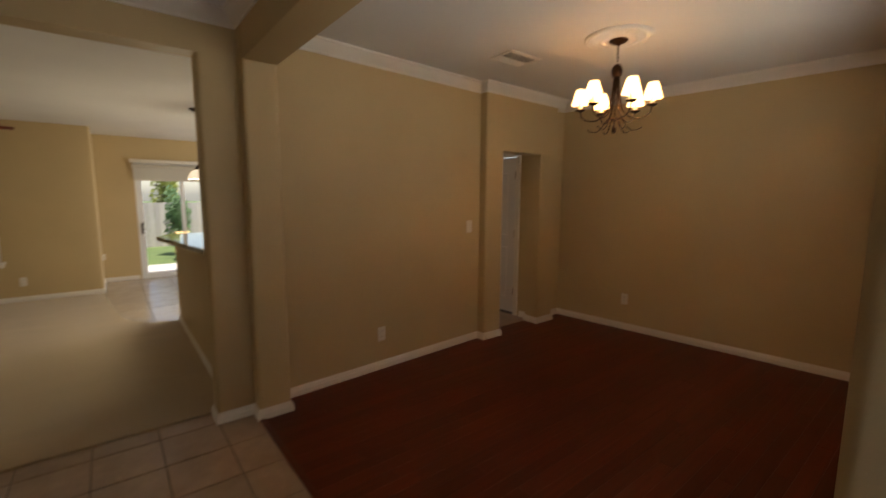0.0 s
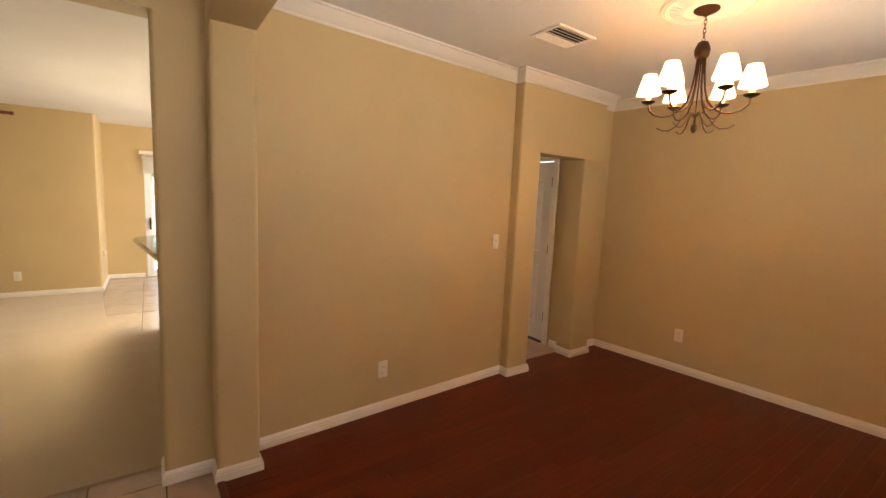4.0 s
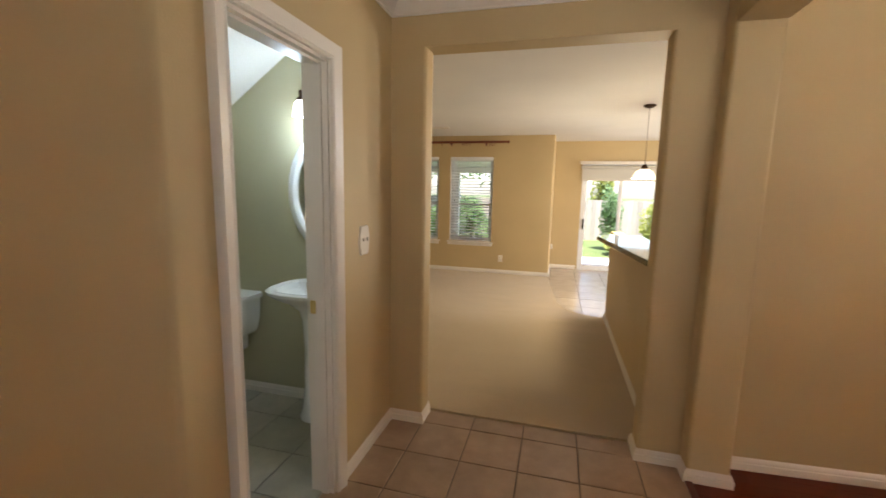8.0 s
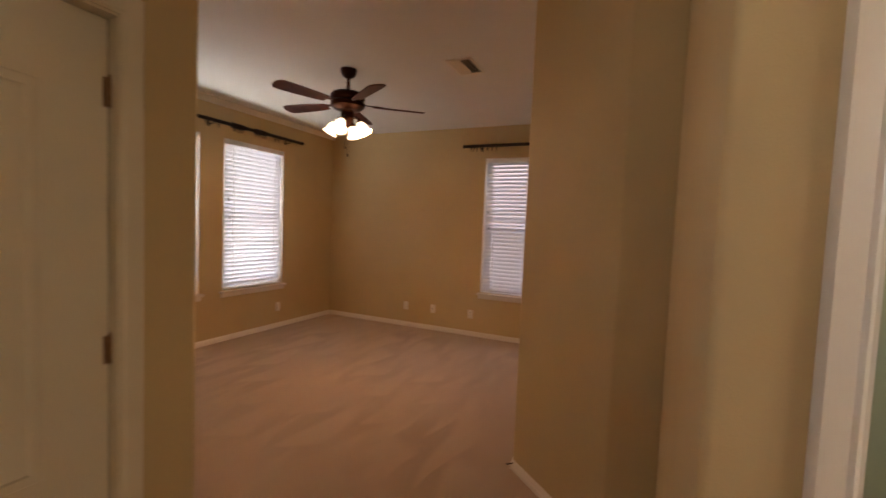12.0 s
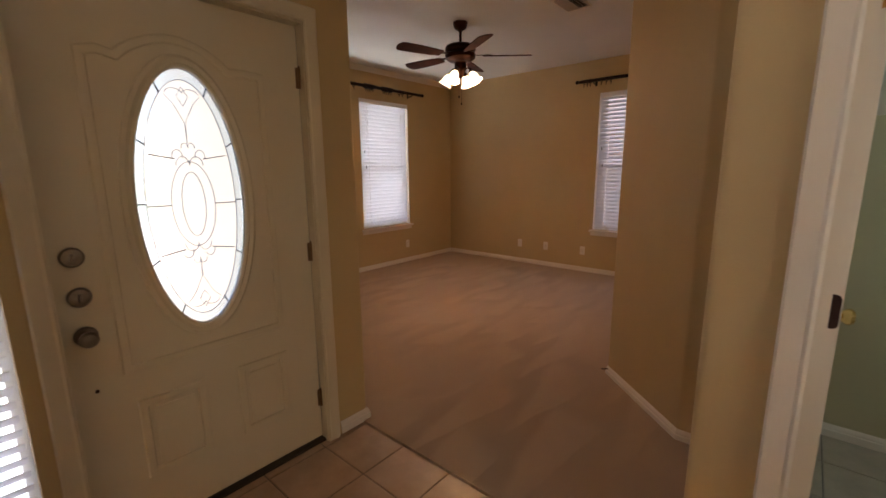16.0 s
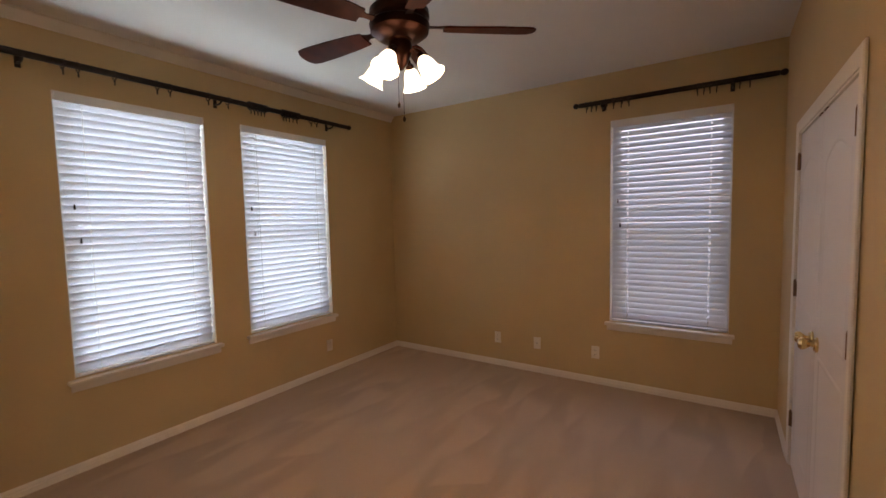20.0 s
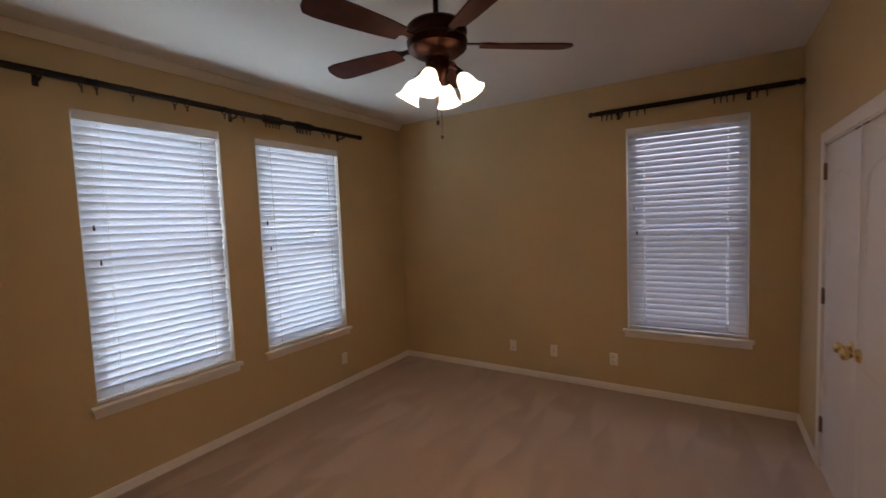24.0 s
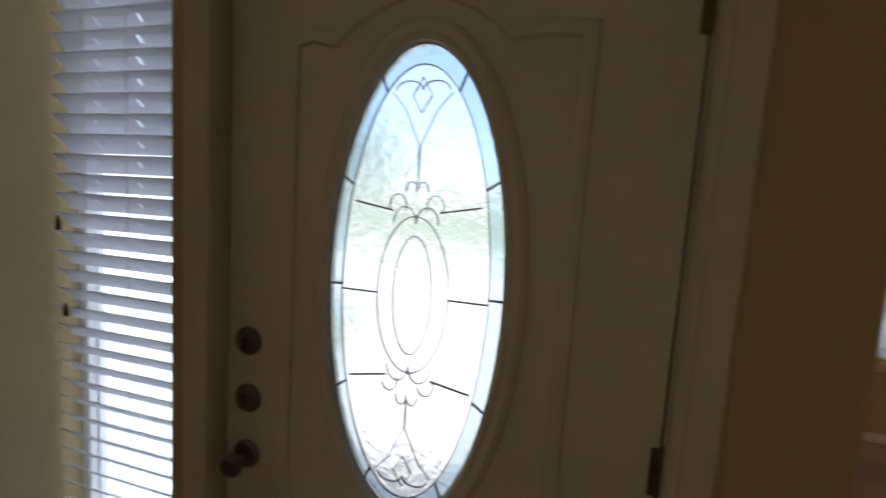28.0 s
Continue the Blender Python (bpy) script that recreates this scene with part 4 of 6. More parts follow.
window_blind(SL[1] - SL[0], 2.085 - SL[2], (sum(SL[:2]) / 2, FRONT, SL[2] + 0.003), SOUTH, "narrow white blind, slats tilted, on the sidelight", -46)

# ---- powder room door, standing open against the wall inside ----
frame_ob = thing("door_2", (WEST_F, sum(BD[:2]) / 2, 0), "white powder room door standing wide open, dark hinges, brass knob", "door", kind="structure")
bm = bmesh.new()
box(bm, -0.737, WEST_F, BD[0] - 0.002, BD[0] + 0.018, 0, BD[2])
box(bm, -0.737, WEST_F, BD[1] - 0.018, BD[1] + 0.002, 0, BD[2])
box(bm, -0.737, WEST_F, BD[0] + 0.018, BD[1] - 0.018, BD[2] - 0.018, BD[2] + 0.002)
part("door_jamb", bm, m_trim, frame_ob)
bm = bmesh.new()
box(bm, -0.680, -0.645, BD[0] + 0.018, BD[0] + 0.029, 0, BD[2] - 0.018)
box(bm, -0.680, -0.645, BD[1] - 0.029, BD[1] - 0.018, 0, BD[2] - 0.018)
box(bm, -0.680, -0.645, BD[0] + 0.029, BD[1] - 0.029, BD[2] - 0.029, BD[2] - 0.018)
part("door_stop", bm, m_trim, frame_ob)
casing("casing", frame_ob, -BD[1] + 0.005, -BD[0] - 0.005, BD[2] - 0.005, lambda u, v, d: (WEST_F + d, -u, v), 0.0, 1.7)
casing("casing", frame_ob, BD[0] + 0.005, BD[1] - 0.005, BD[2] - 0.005, lambda u, v, d: (-0.735 - d, u, v))
L0, L1 = BD[0] + 0.021, BD[0] + 0.056
bath_leaf = part("door_leaf", boxed(-1.282, -0.746, L0, L1, 0.012, BD[2] - 0.022, bevel=0.002), m_trim, frame_ob, "white panelled door leaf")
for z0, z1 in ((0.22, 0.80), (1.02, 1.80)):
    pts = [(-1.18, z0), (-0.85, z0), (-0.85, z1), (-1.18, z1)]
    part("panel_moulding", sweep(bmesh.new(), pts, [(-0.014, -0.001), (0, 0.007), (0.014, -0.001)], lambda u, v, d: (u, L1 + d, v), True), m_trim, bath_leaf)
door_knob(bath_leaf, (-1.222, L1, 0.918), 1, m_brass, "round brass knob")
door_knob(bath_leaf, (-1.222, L0, 0.918), -1, m_brass, "round brass knob")


def hinge_leaf(bm, place, wide, z):
    """A thin plate with rounded outer corners and three countersunk screws."""
    pts = rounded([(0, -0.045), (wide, -0.045), (wide, 0.045), (0, 0.045)], {1: 0.012, 2: 0.012}, 4)
    lo, hi = [[bm.verts.new(place(u, z + v, d)) for u, v in pts] for d in (-0.001, 0.0022)]
    n = len(pts)
    for k in range(n):
        bm.faces.new((lo[k], lo[(k + 1) % n], hi[(k + 1) % n], hi[k]))
    bm.faces.new(hi)
    for k, dz in ((0.35, -0.030), (0.70, 0.0), (0.35, 0.030)):
        ring_at = [(k * wide + 0.0035 * math.cos(a * 0.785), dz + 0.0035 * math.sin(a * 0.785)) for a in range(8)]
        bm.faces.new([bm.verts.new(place(u, z + v, 0.0026)) for u, v in ring_at])
    bmesh.ops.recalc_face_normals(bm, faces=bm.faces)


for z, mat in ((1.80, m_copper), (1.05, m_hinge_dark), (0.25, m_hinge_dark)):
    bm = bmesh.new()
    hinge_leaf(bm, lambda u, v, d: (-0.737 + u, BD[0] + 0.018 + d, v), 0.040, z)
    hinge_leaf(bm, lambda u, v, d: (-0.746 + d, L0 + u, v), 0.032, z)
    tube(bm, [(-0.743, BD[0] + 0.020, z - 0.045), (-0.743, BD[0] + 0.020, z + 0.045)], 0.006, 10)
    part("hinge", bm, mat, frame_ob)
part("strike_plate", boxed(-0.722, -0.694, BD[1] - 0.0205, BD[1] - 0.018, 0.875, 0.935), m_brass, frame_ob, "brass strike plate")

# ---- closet double doors in the study ----
closet = thing("door_3", (-3.535, CLOSET, 0), "closed white double closet doors with brass knobs", "door", kind="structure")
bm = bmesh.new()
box(bm, CD[0], CD[0] + 0.015, CLOSET, 0.82, 0, 1.99)
box(bm, CD[1] - 0.015, CD[1], CLOSET, 0.82, 0, 1.99)
box(bm, CD[0] + 0.015, CD[1] - 0.015, CLOSET, 0.82, 1.975, 1.99)
part("door_jamb", bm, m_trim, closet)
casing("casing", closet, CD[0] + 0.006, CD[1] - 0.006, 1.984, lambda u, v, d: (u, CLOSET - d, v), 0.012, 0.6)
mid = sum(CD) / 2
for x0, x1, hx, kx in ((CD[0] + 0.017, mid - 0.002, CD[0] + 0.016, mid - 0.06), (mid + 0.002, CD[1] - 0.017, CD[1] - 0.016, mid + 0.06)):
    lf = part("door_leaf", boxed(x0, x1, CLOSET + 0.006, CLOSET + 0.041, 0.02, 1.970, bevel=0.002), m_closet, closet)

    def on_leaf(u, v, d):
        return (u, CLOSET + 0.006 - d, v)

    cxm, wd = (x0 + x1) / 2, (x1 - x0) / 2 - 0.10
    for z0, z1, bow in ((0.22, 0.88, 0.0), (1.02, 1.74, 0.07)):
        pts = [(cxm - wd, z0), (cxm + wd, z0), (cxm + wd, z1)]
        pts += [(cxm + wd - 2 * wd * k / 10, z1 + bow * math.sin(math.pi * k / 10)) for k in range(1, 10)]
        pts += [(cxm - wd, z1)]
        prof = [(-0.016, -0.001), (-0.008, 0.0022), (0, 0.003), (0.008, 0.0022), (0.016, -0.001)]
        part("panel_moulding", sweep(bmesh.new(), pts, prof, on_leaf, True), m_closet, lf)
    for z in (0.30, 1.085, 1.815):
        butt_hinge(lf, hx, CLOSET + 0.006, z, -1)
    door_knob(lf, (kx, CLOSET + 0.006, 0.935), -1, m_brass, "round brass knob")
    part("ball_catch", boxed(kx - 0.03, kx + 0.03, CLOSET + 0.003, CLOSET + 0.012, 1.968, 1.976), m_hinge, lf)

# ---- white door in the passage ----
pd = thing("door_4", (4.12, 3.89, 0), "closed white passage door seen through the doorway", "door", kind="structure")
lf = part("door_leaf", boxed(4.125, 4.16, 3.535, 4.26, 0.02, 1.865, bevel=0.002), m_closet, pd)
casing("casing", pd, -4.265, -3.53, 1.87, lambda u, v, d: (4.12 - d, -u, v))
for z in (0.28, 0.98, 1.66):
    bm = boxed(4.118, 4.124, 3.522, 3.546, z - 0.045, z + 0.045)
    tube(bm, [(4.117, 3.535, z - 0.045), (4.117, 3.535, z + 0.045)], 0.007, 8)
    part("hinge", bm, m_hinge, lf)
for z0, z1 in ((0.2, 0.8), (0.95, 1.68)):
    part("panel_moulding", sweep(bmesh.new(), [(3.66, z0), (4.14, z0), (4.14, z1), (3.66, z1)], [(-0.012, -0.001), (0, 0.008), (0.012, -0.001)], lambda u, v, d: (4.125 - d, u, v), True), m_closet, lf)
part("threshold", boxed(4.10, 4.16, 3.535, 4.26, 0.001, 0.016), m_dark, pd)

# ---- sliding glass door ----
sd = thing("door_5", (1.65, NOOK_N, 0), "white sliding glass patio door", "door", kind="structure")
part("door_frame", ring(bmesh.new(), SD[0], SD[1], 0.0, SD[2], 8.80, 8.90, 0.035, 0.003), m_vinyl, sd)
xm = 1.41
for x0, x1, y in ((SD[0] + 0.035, xm + 0.03, 8.81), (xm - 0.03, SD[1] - 0.035, 8.85)):
    pn = part("door_panel", ring(bmesh.new(), x0, x1, 0.035, SD[2] - 0.035, y, y + 0.03, 0.055, 0.003), m_vinyl, sd)
    g = part("pane", boxed(x0 + 0.055, x1 - 0.055, y + 0.013, y + 0.017, 0.09, SD[2] - 0.09), m_glass, pn)
    g.visible_shadow = False
part("handle", boxed(SD[0] + 0.050, SD[0] + 0.075, 8.775, 8.81, 0.76, 0.95, bevel=0.006), m_iron, sd, "black pull handle")
shade_ob = thing("roller_shade", (1.65, 8.76, SD[2]), "cream roller shade half raised over the patio door", "window shade")
part("valance", boxed(SD[0] - 0.05, SD[1] + 0.05, 8.70, 8.772, 1.93, 1.985, bevel=0.004), m_trim, shade_ob)
part("roll", tube(bmesh.new(), [(SD[0] - 0.02, 8.735, 1.88), (SD[1] + 0.02, 8.735, 1.88)], 0.03, 12), m_fabric, shade_ob)
part("cloth", boxed(SD[0] - 0.01, SD[1] + 0.01, 8.743, 8.747, 1.66, 1.88), m_fabric, shade_ob)
part("hem_bar", boxed(SD[0] - 0.01, SD[1] + 0.01, 8.738, 8.752, 1.64, 1.665, bevel=0.004), m_trim, shade_ob)

# ---- curtain rods ----
def curtain_rod(x0, x1, at, turn, label, rings, brackets, mat, finial="ball", sleeves=()):
    """A rod along x with finials, wall brackets and clip rings; the wall lies at y = 0, the room at -y."""
    r = thing("curtain_rod", (0, 0, 0), label, "curtain rod")
    part("pole", tube(bmesh.new(), [(x0, -0.10, 0), (x1, -0.10, 0)], 0.020, 12), mat, r)
    for x, s in ((x0, -1), (x1, 1)):
        prof = [(0.013, 0.0), (0.019, 0.004), (0.019, 0.012), (0.012, 0.018), (0.021, 0.030), (0.024, 0.042), (0.019, 0.056), (0.006, 0.064)]
        part("finial", lathe(bmesh.new(), [(a, s * h) for a, h in prof], (x, -0.10, 0), 16, "x"), mat, r)
    for x in brackets:
        bm = boxed(x - 0.014, x + 0.014, -0.006, 0.0, -0.055, 0.03, bevel=0.003)
        tube(bm, [(x, -0.004, -0.03), (x, -0.05, -0.035), (x, -0.085, -0.028), (x, -0.10, -0.014)], 0.007, 8)
        tube(bm, [(x, -0.118, -0.004), (x, -0.112, -0.014), (x, -0.10, -0.0175), (x, -0.088, -0.014), (x, -0.082, -0.004)], 0.006, 6)
        part("bracket", bm, mat, r)
    for a, b in sleeves:
        part("sleeve", tube(bmesh.new(), [(a, -0.10, 0), (b, -0.10, 0)], 0.030, 12), mat, r)
    for x in rings:
        bm = bmesh.new()
        lean = random.uniform(-0.006, 0.006)
        tube(bm, [(x + lean * math.sin(t), -0.10 + 0.029 * math.cos(t), -0.008 + 0.029 * math.sin(t)) for t in [2 * math.pi * k / 12 for k in range(13)]], 0.004, 6)
        rg = part("clip_ring", bm, mat, r)
        bm = boxed(x - 0.004, x + 0.004, -0.103, -0.097, -0.068, -0.034, bevel=0.0015)
        part("clip", bm, mat, rg)
    return seat(r, pose(*at, 0, 0, turn))


RY = -2.96
curtain_rod(-1.27, 1.27, (-2.81, RY, 2.492), 180, "long black iron curtain rod with clip rings above two windows",
            [-0.93, -0.86, -0.68, -0.44, -0.36, -0.1, 0.05, 0.24, 0.27, 0.30, 0.33, 0.36, 0.54, 0.57, 0.60, 0.64, 0.68, 0.84, 0.90], [-1.1, 0.0, 1.1], m_iron, sleeves=((0.22, 0.38), (0.53, 0.70)))
curtain_rod(-0.67, 0.67, (ST_W, -0.04, 2.492), 90, "black iron curtain rod with clip rings above one window",
            [-0.62, -0.58, -0.54, -0.46, -0.40, -0.34, -0.28, 0.20, 0.24, 0.28, 0.32, 0.46, 0.52], [-0.5, 0.42], m_iron)
curtain_rod(-0.89, 0.89, (-1.43, LIV_N, 2.225), 0, "dark wooden curtain pole above the living room windows",
            [-0.2, 0.16, 0.20, 0.24, 0.28, 0.62, 0.66, 0.70], [-0.75, -0.05, 0.55], m_rodwood)
curtain_rod(-1.25, 1.25, (2.565, south(2.565), 2.22), 183.66, "thin black iron curtain rod above the dining windows", [-1.1, -0.9, 0.25, 0.9], [-1.15, 0.0, 1.15], m_iron)


# ---- chandelier ----
CH = (3.09, 1.75)
ch = thing("chandelier", (*CH, FC), "bronze six-arm chandelier with lit cream shades, hung from the ceiling", "chandelier")
med = bmesh.new()
lathe(med, [(0.212, 0.0), (0.212, -0.007), (0.204, -0.014), (0.196, -0.009), (0.187, -0.015), (0.168, -0.012), (0.128, -0.018), (0.104, -0.026), (0.082, -0.020), (0.04, -0.020)], (*CH, FC), 48)
mo = finish("ceiling_medallion", med, m_ceil)
tagged(mo, "round white plaster ceiling medallion above the chandelier", "ceiling medallion")
for k in range(28):
    c, q = math.cos(2 * math.pi * k / 28), math.sin(2 * math.pi * k / 28)
    part("flute", tube(bmesh.new(), [(CH[0] + r * c, CH[1] + r * q, FC - d) for r, d in ((0.112, 0.022), (0.135, 0.019), (0.166, 0.013))], [0.002, 0.004, 0.003], 6), m_ceil, mo)
part("canopy", lathe(bmesh.new(), [(0.058, -0.020), (0.058, -0.027), (0.046, -0.036), (0.020, -0.046), (0.006, -0.056)], (*CH, FC), 24), m_bronze, ch)
for k in range(6):
    z = FC - 0.06 - 0.021 * k
    a = math.pi / 2 * (k % 2)
    bm = tube(bmesh.new(), [(CH[0] + 0.007 * math.cos(t) * math.cos(a), CH[1] + 0.007 * math.cos(t) * math.sin(a), z + 0.014 * math.sin(t)) for t in [2 * math.pi * i / 10 for i in range(11)]], 0.002, 5)
    part("chain_link", bm, m_bronze, ch)
part("wire", tube(bmesh.new(), [(CH[0] + 0.004, CH[1], FC - 0.05), (CH[0] - 0.025, CH[1] + 0.01, FC - 0.09), (CH[0] - 0.02, CH[1] + 0.005, FC - 0.14), (CH[0], CH[1], FC - 0.17)], 0.0025, 5), m_plastic, ch)
HUB = FC - 0.185
part("hub", lathe(bmesh.new(), [(0.006, 0.014), (0.022, 0.008), (0.030, -0.008), (0.036, -0.028), (0.034, -0.050), (0.028, -0.066), (0.018, -0.070)], (*CH, HUB), 20), m_bronze, ch)
part("lower_finial", lathe(bmesh.new(), [(0.005, 0.05), (0.006, 0.02), (0.015, 0.008), (0.015, -0.012), (0.010, -0.024), (0.003, -0.030)], (*CH, FC - 0.59), 16), m_bronze, ch)
part("stem", tube(bmesh.new(), [(*CH, HUB - 0.06), (*CH, FC - 0.55)], 0.0035, 8), m_bronze, ch)
for k in range(6):
    a = radians(60 * k + 54)
    c, s = math.cos(a), math.sin(a)

    def arm(r, z):
        return (CH[0] + r * c, CH[1] + r * s, FC + z)

    pts = [arm(0.016, -0.25), arm(0.020, -0.32), arm(0.029, -0.40), arm(0.046, -0.465), arm(0.078, -0.505), arm(0.115, -0.527), arm(0.152, -0.530), arm(0.192, -0.518), arm(0.217, -0.494), arm(0.225, -0.458)]
    part("arm", tube(bmesh.new(), pts, 0.005, 8), m_bronze, ch)
    scroll = [arm(0.006, -0.540), arm(0.018, -0.522), arm(0.038, -0.518), arm(0.058, -0.542), arm(0.082, -0.582), arm(0.112, -0.604), arm(0.145, -0.602), arm(0.172, -0.586)]
    part("scroll", tube(bmesh.new(), scroll, 0.0035, 6), m_bronze, ch)
    x, y, z = arm(0.225, -0.452)
    part("drip_pan", lathe(bmesh.new(), [(0.006, -0.012), (0.026, -0.004), (0.036, 0.004), (0.034, 0.007), (0.012, 0.003)], (x, y, z), 18), m_bronze, ch)
    part("candle_sleeve", lathe(bmesh.new(), [(0.011, 0.003), (0.011, 0.060), (0.006, 0.062)], (x, y, z), 12), m_candle, ch)
    bm = bmesh.new()
    prof = [(0.059, 0.042), (0.032, 0.140), (0.0305, 0.140), (0.0575, 0.042)]
    n = 22
    rr = [[bm.verts.new((x + r * math.cos(2 * math.pi * i / n), y + r * math.sin(2 * math.pi * i / n), z + h)) for i in range(n)] for r, h in prof]
    for p0, p1 in zip(rr, rr[1:] + rr[:1]):
        for i in range(n):
            bm.faces.new((p0[i], p0[(i + 1) % n], p1[(i + 1) % n], p1[i]))
    part("shade", bm, m_shade, ch, "lit cream fabric shade")
    # Disc added inside the shade to cut the bulb's light on the ceiling.
    part("shade_baffle", lathe(bmesh.new(), [(0.010, 0.112), (0.031, 0.114), (0.031, 0.117), (0.010, 0.119)], (x, y, z), 14), m_bronze, ch)
    bulb_lamp("chandelier_bulb", (x, y, z + 0.068), 1.35, WARM, 0.025)

# ---- ceiling fan ----
FX, FY = -2.653, -0.972
fan = thing("ceiling_fan", (FX, FY, SC), "bronze ceiling fan with walnut blades and four lit glass bells", "ceiling fan")
part("canopy", lathe(bmesh.new(), [(0.068, 0.0), (0.068, -0.02), (0.055, -0.055), (0.025, -0.075), (0.013, -0.080)], (FX, FY, SC), 28), m_fanmetal, fan)
part("down_rod", tube(bmesh.new(), [(FX, FY, SC - 0.07), (FX, FY, SC - 0.21)], 0.0125, 12), m_fanmetal, fan)
part("motor", lathe(bmesh.new(), [(0.025, -0.177), (0.076, -0.190), (0.128, -0.204), (0.143, -0.220), (0.146, -0.247), (0.136, -0.258), (0.136, -0.274), (0.146, -0.284), (0.140, -0.317), (0.111, -0.340), (0.060, -0.352), (0.047, -0.372)], (FX, FY, SC), 40), m_fanmetal, fan)
part("light_kit", lathe(bmesh.new(), [(0.050, -0.345), (0.058, -0.375), (0.055, -0.42), (0.040, -0.445), (0.030, -0.47), (0.018, -0.485), (0.006, -0.495)], (FX, FY, SC), 24), m_fanmetal, fan)
BZ = SC - 0.297
for k in range(5):
    a = radians(129 + 72 * k)
    m = Matrix.Translation((FX, FY, BZ)) @ Matrix.Rotation(a, 4, "Z") @ Matrix.Rotation(radians(12), 4, "X")
    bm = bmesh.new()
    pts = [(0.215, -0.045), (0.30, -0.056), (0.45, -0.066), (0.60, -0.070), (0.645, -0.062), (0.665, -0.035), (0.67, 0.0), (0.665, 0.035), (0.645, 0.062), (0.60, 0.070), (0.45, 0.066), (0.30, 0.056), (0.215, 0.045)]
    prism(bm, pts, -0.004, 0.004)
    bmesh.ops.transform(bm, matrix=m, verts=bm.verts)
    bl = part("blade", bm, m_blade, fan, "dark walnut fan blade")
    bm = prism(bmesh.new(), [(0.12, -0.020), (0.19, -0.014), (0.24, -0.035), (0.285, -0.028), (0.30, 0.0), (0.285, 0.028), (0.24, 0.035), (0.19, 0.014), (0.12, 0.020)], 0.0045, 0.010)
    for px, py in ((0.25, -0.02), (0.25, 0.02), (0.28, 0.0)):
        lathe(bm, [(0.006, 0.010), (0.005, 0.013), (0.001, 0.014)], (px, py, 0), 8)
    bmesh.ops.transform(bm, matrix=m, verts=bm.verts)
    part("blade_iron", bm, m_fanmetal, bl, "bronze blade bracket")
for k in range(4):
    a = radians(14 + 90 * k)
    c, s = math.cos(a), math.sin(a)
    part("light_arm", tube(bmesh.new(), [(FX + 0.045 * c, FY + 0.045 * s, SC - 0.415), (FX + 0.075 * c, FY + 0.075 * s, SC - 0.405), (FX + 0.10 * c, FY + 0.10 * s, SC - 0.42), (FX + 0.108 * c, FY + 0.108 * s, SC - 0.445)], 0.009, 8), m_fanmetal, fan)
    m = Matrix.Translation((FX + 0.105 * c, FY + 0.105 * s, SC - 0.440)) @ Matrix.Rotation(a, 4, "Z") @ Matrix.Rotation(radians(-32), 4, "Y") @ Matrix.Scale(0.88, 4)
    bm = lathe(bmesh.new(), [(0.020, 0.010), (0.024, 0.0), (0.022, -0.016), (0.012, -0.020)], (0, 0, 0), 16)
    bmesh.ops.transform(bm, matrix=m, verts=bm.verts)
    part("lamp_holder", bm, m_fanmetal, fan)
    bm = bmesh.new()
    prof = [(0.022, -0.014), (0.036, -0.030), (0.047, -0.060), (0.050, -0.085), (0.058, -0.110), (0.074, -0.130), (0.072, -0.131), (0.054, -0.112), (0.046, -0.085), (0.034, -0.034), (0.020, -0.018)]
    n = 24
    rr = [[bm.verts.new((r * (1 + (0.04 * math.cos(8 * 2 * math.pi * i / n) if h < -0.12 else 0)) * math.cos(2 * math.pi * i / n), r * math.sin(2 * math.pi * i / n), h)) for i in range(n)] for r, h in prof]
    for p0, p1 in zip(rr, rr[1:]):
        for i in range(n):
            bm.faces.new((p0[i], p0[(i + 1) % n], p1[(i + 1) % n], p1[i]))
    bmesh.ops.transform(bm, matrix=m, verts=bm.verts)
    part("glass_bell", bm, m_bell, fan, "lit frosted glass bell")
    q = m @ Vector((0, 0, -0.10))
    bulb_lamp("fan_bulb", q, 3.8, (1.0, 0.60, 0.30), 0.03)
for dx, dz in ((0.02, -0.66), (-0.018, -0.72)):
    bm = tube(bmesh.new(), [(FX + dx, FY, SC - 0.45), (FX + dx, FY, SC + dz)], 0.0013, 5)
    pc = part("pull_chain", bm, m_bronze, fan)
    part("pull_fob", lathe(bmesh.new(), [(0.002, 0.012), (0.008, 0.0), (0.006, -0.012), (0.002, -0.016)], (FX + dx, FY, SC + dz), 10), m_bronze, pc)


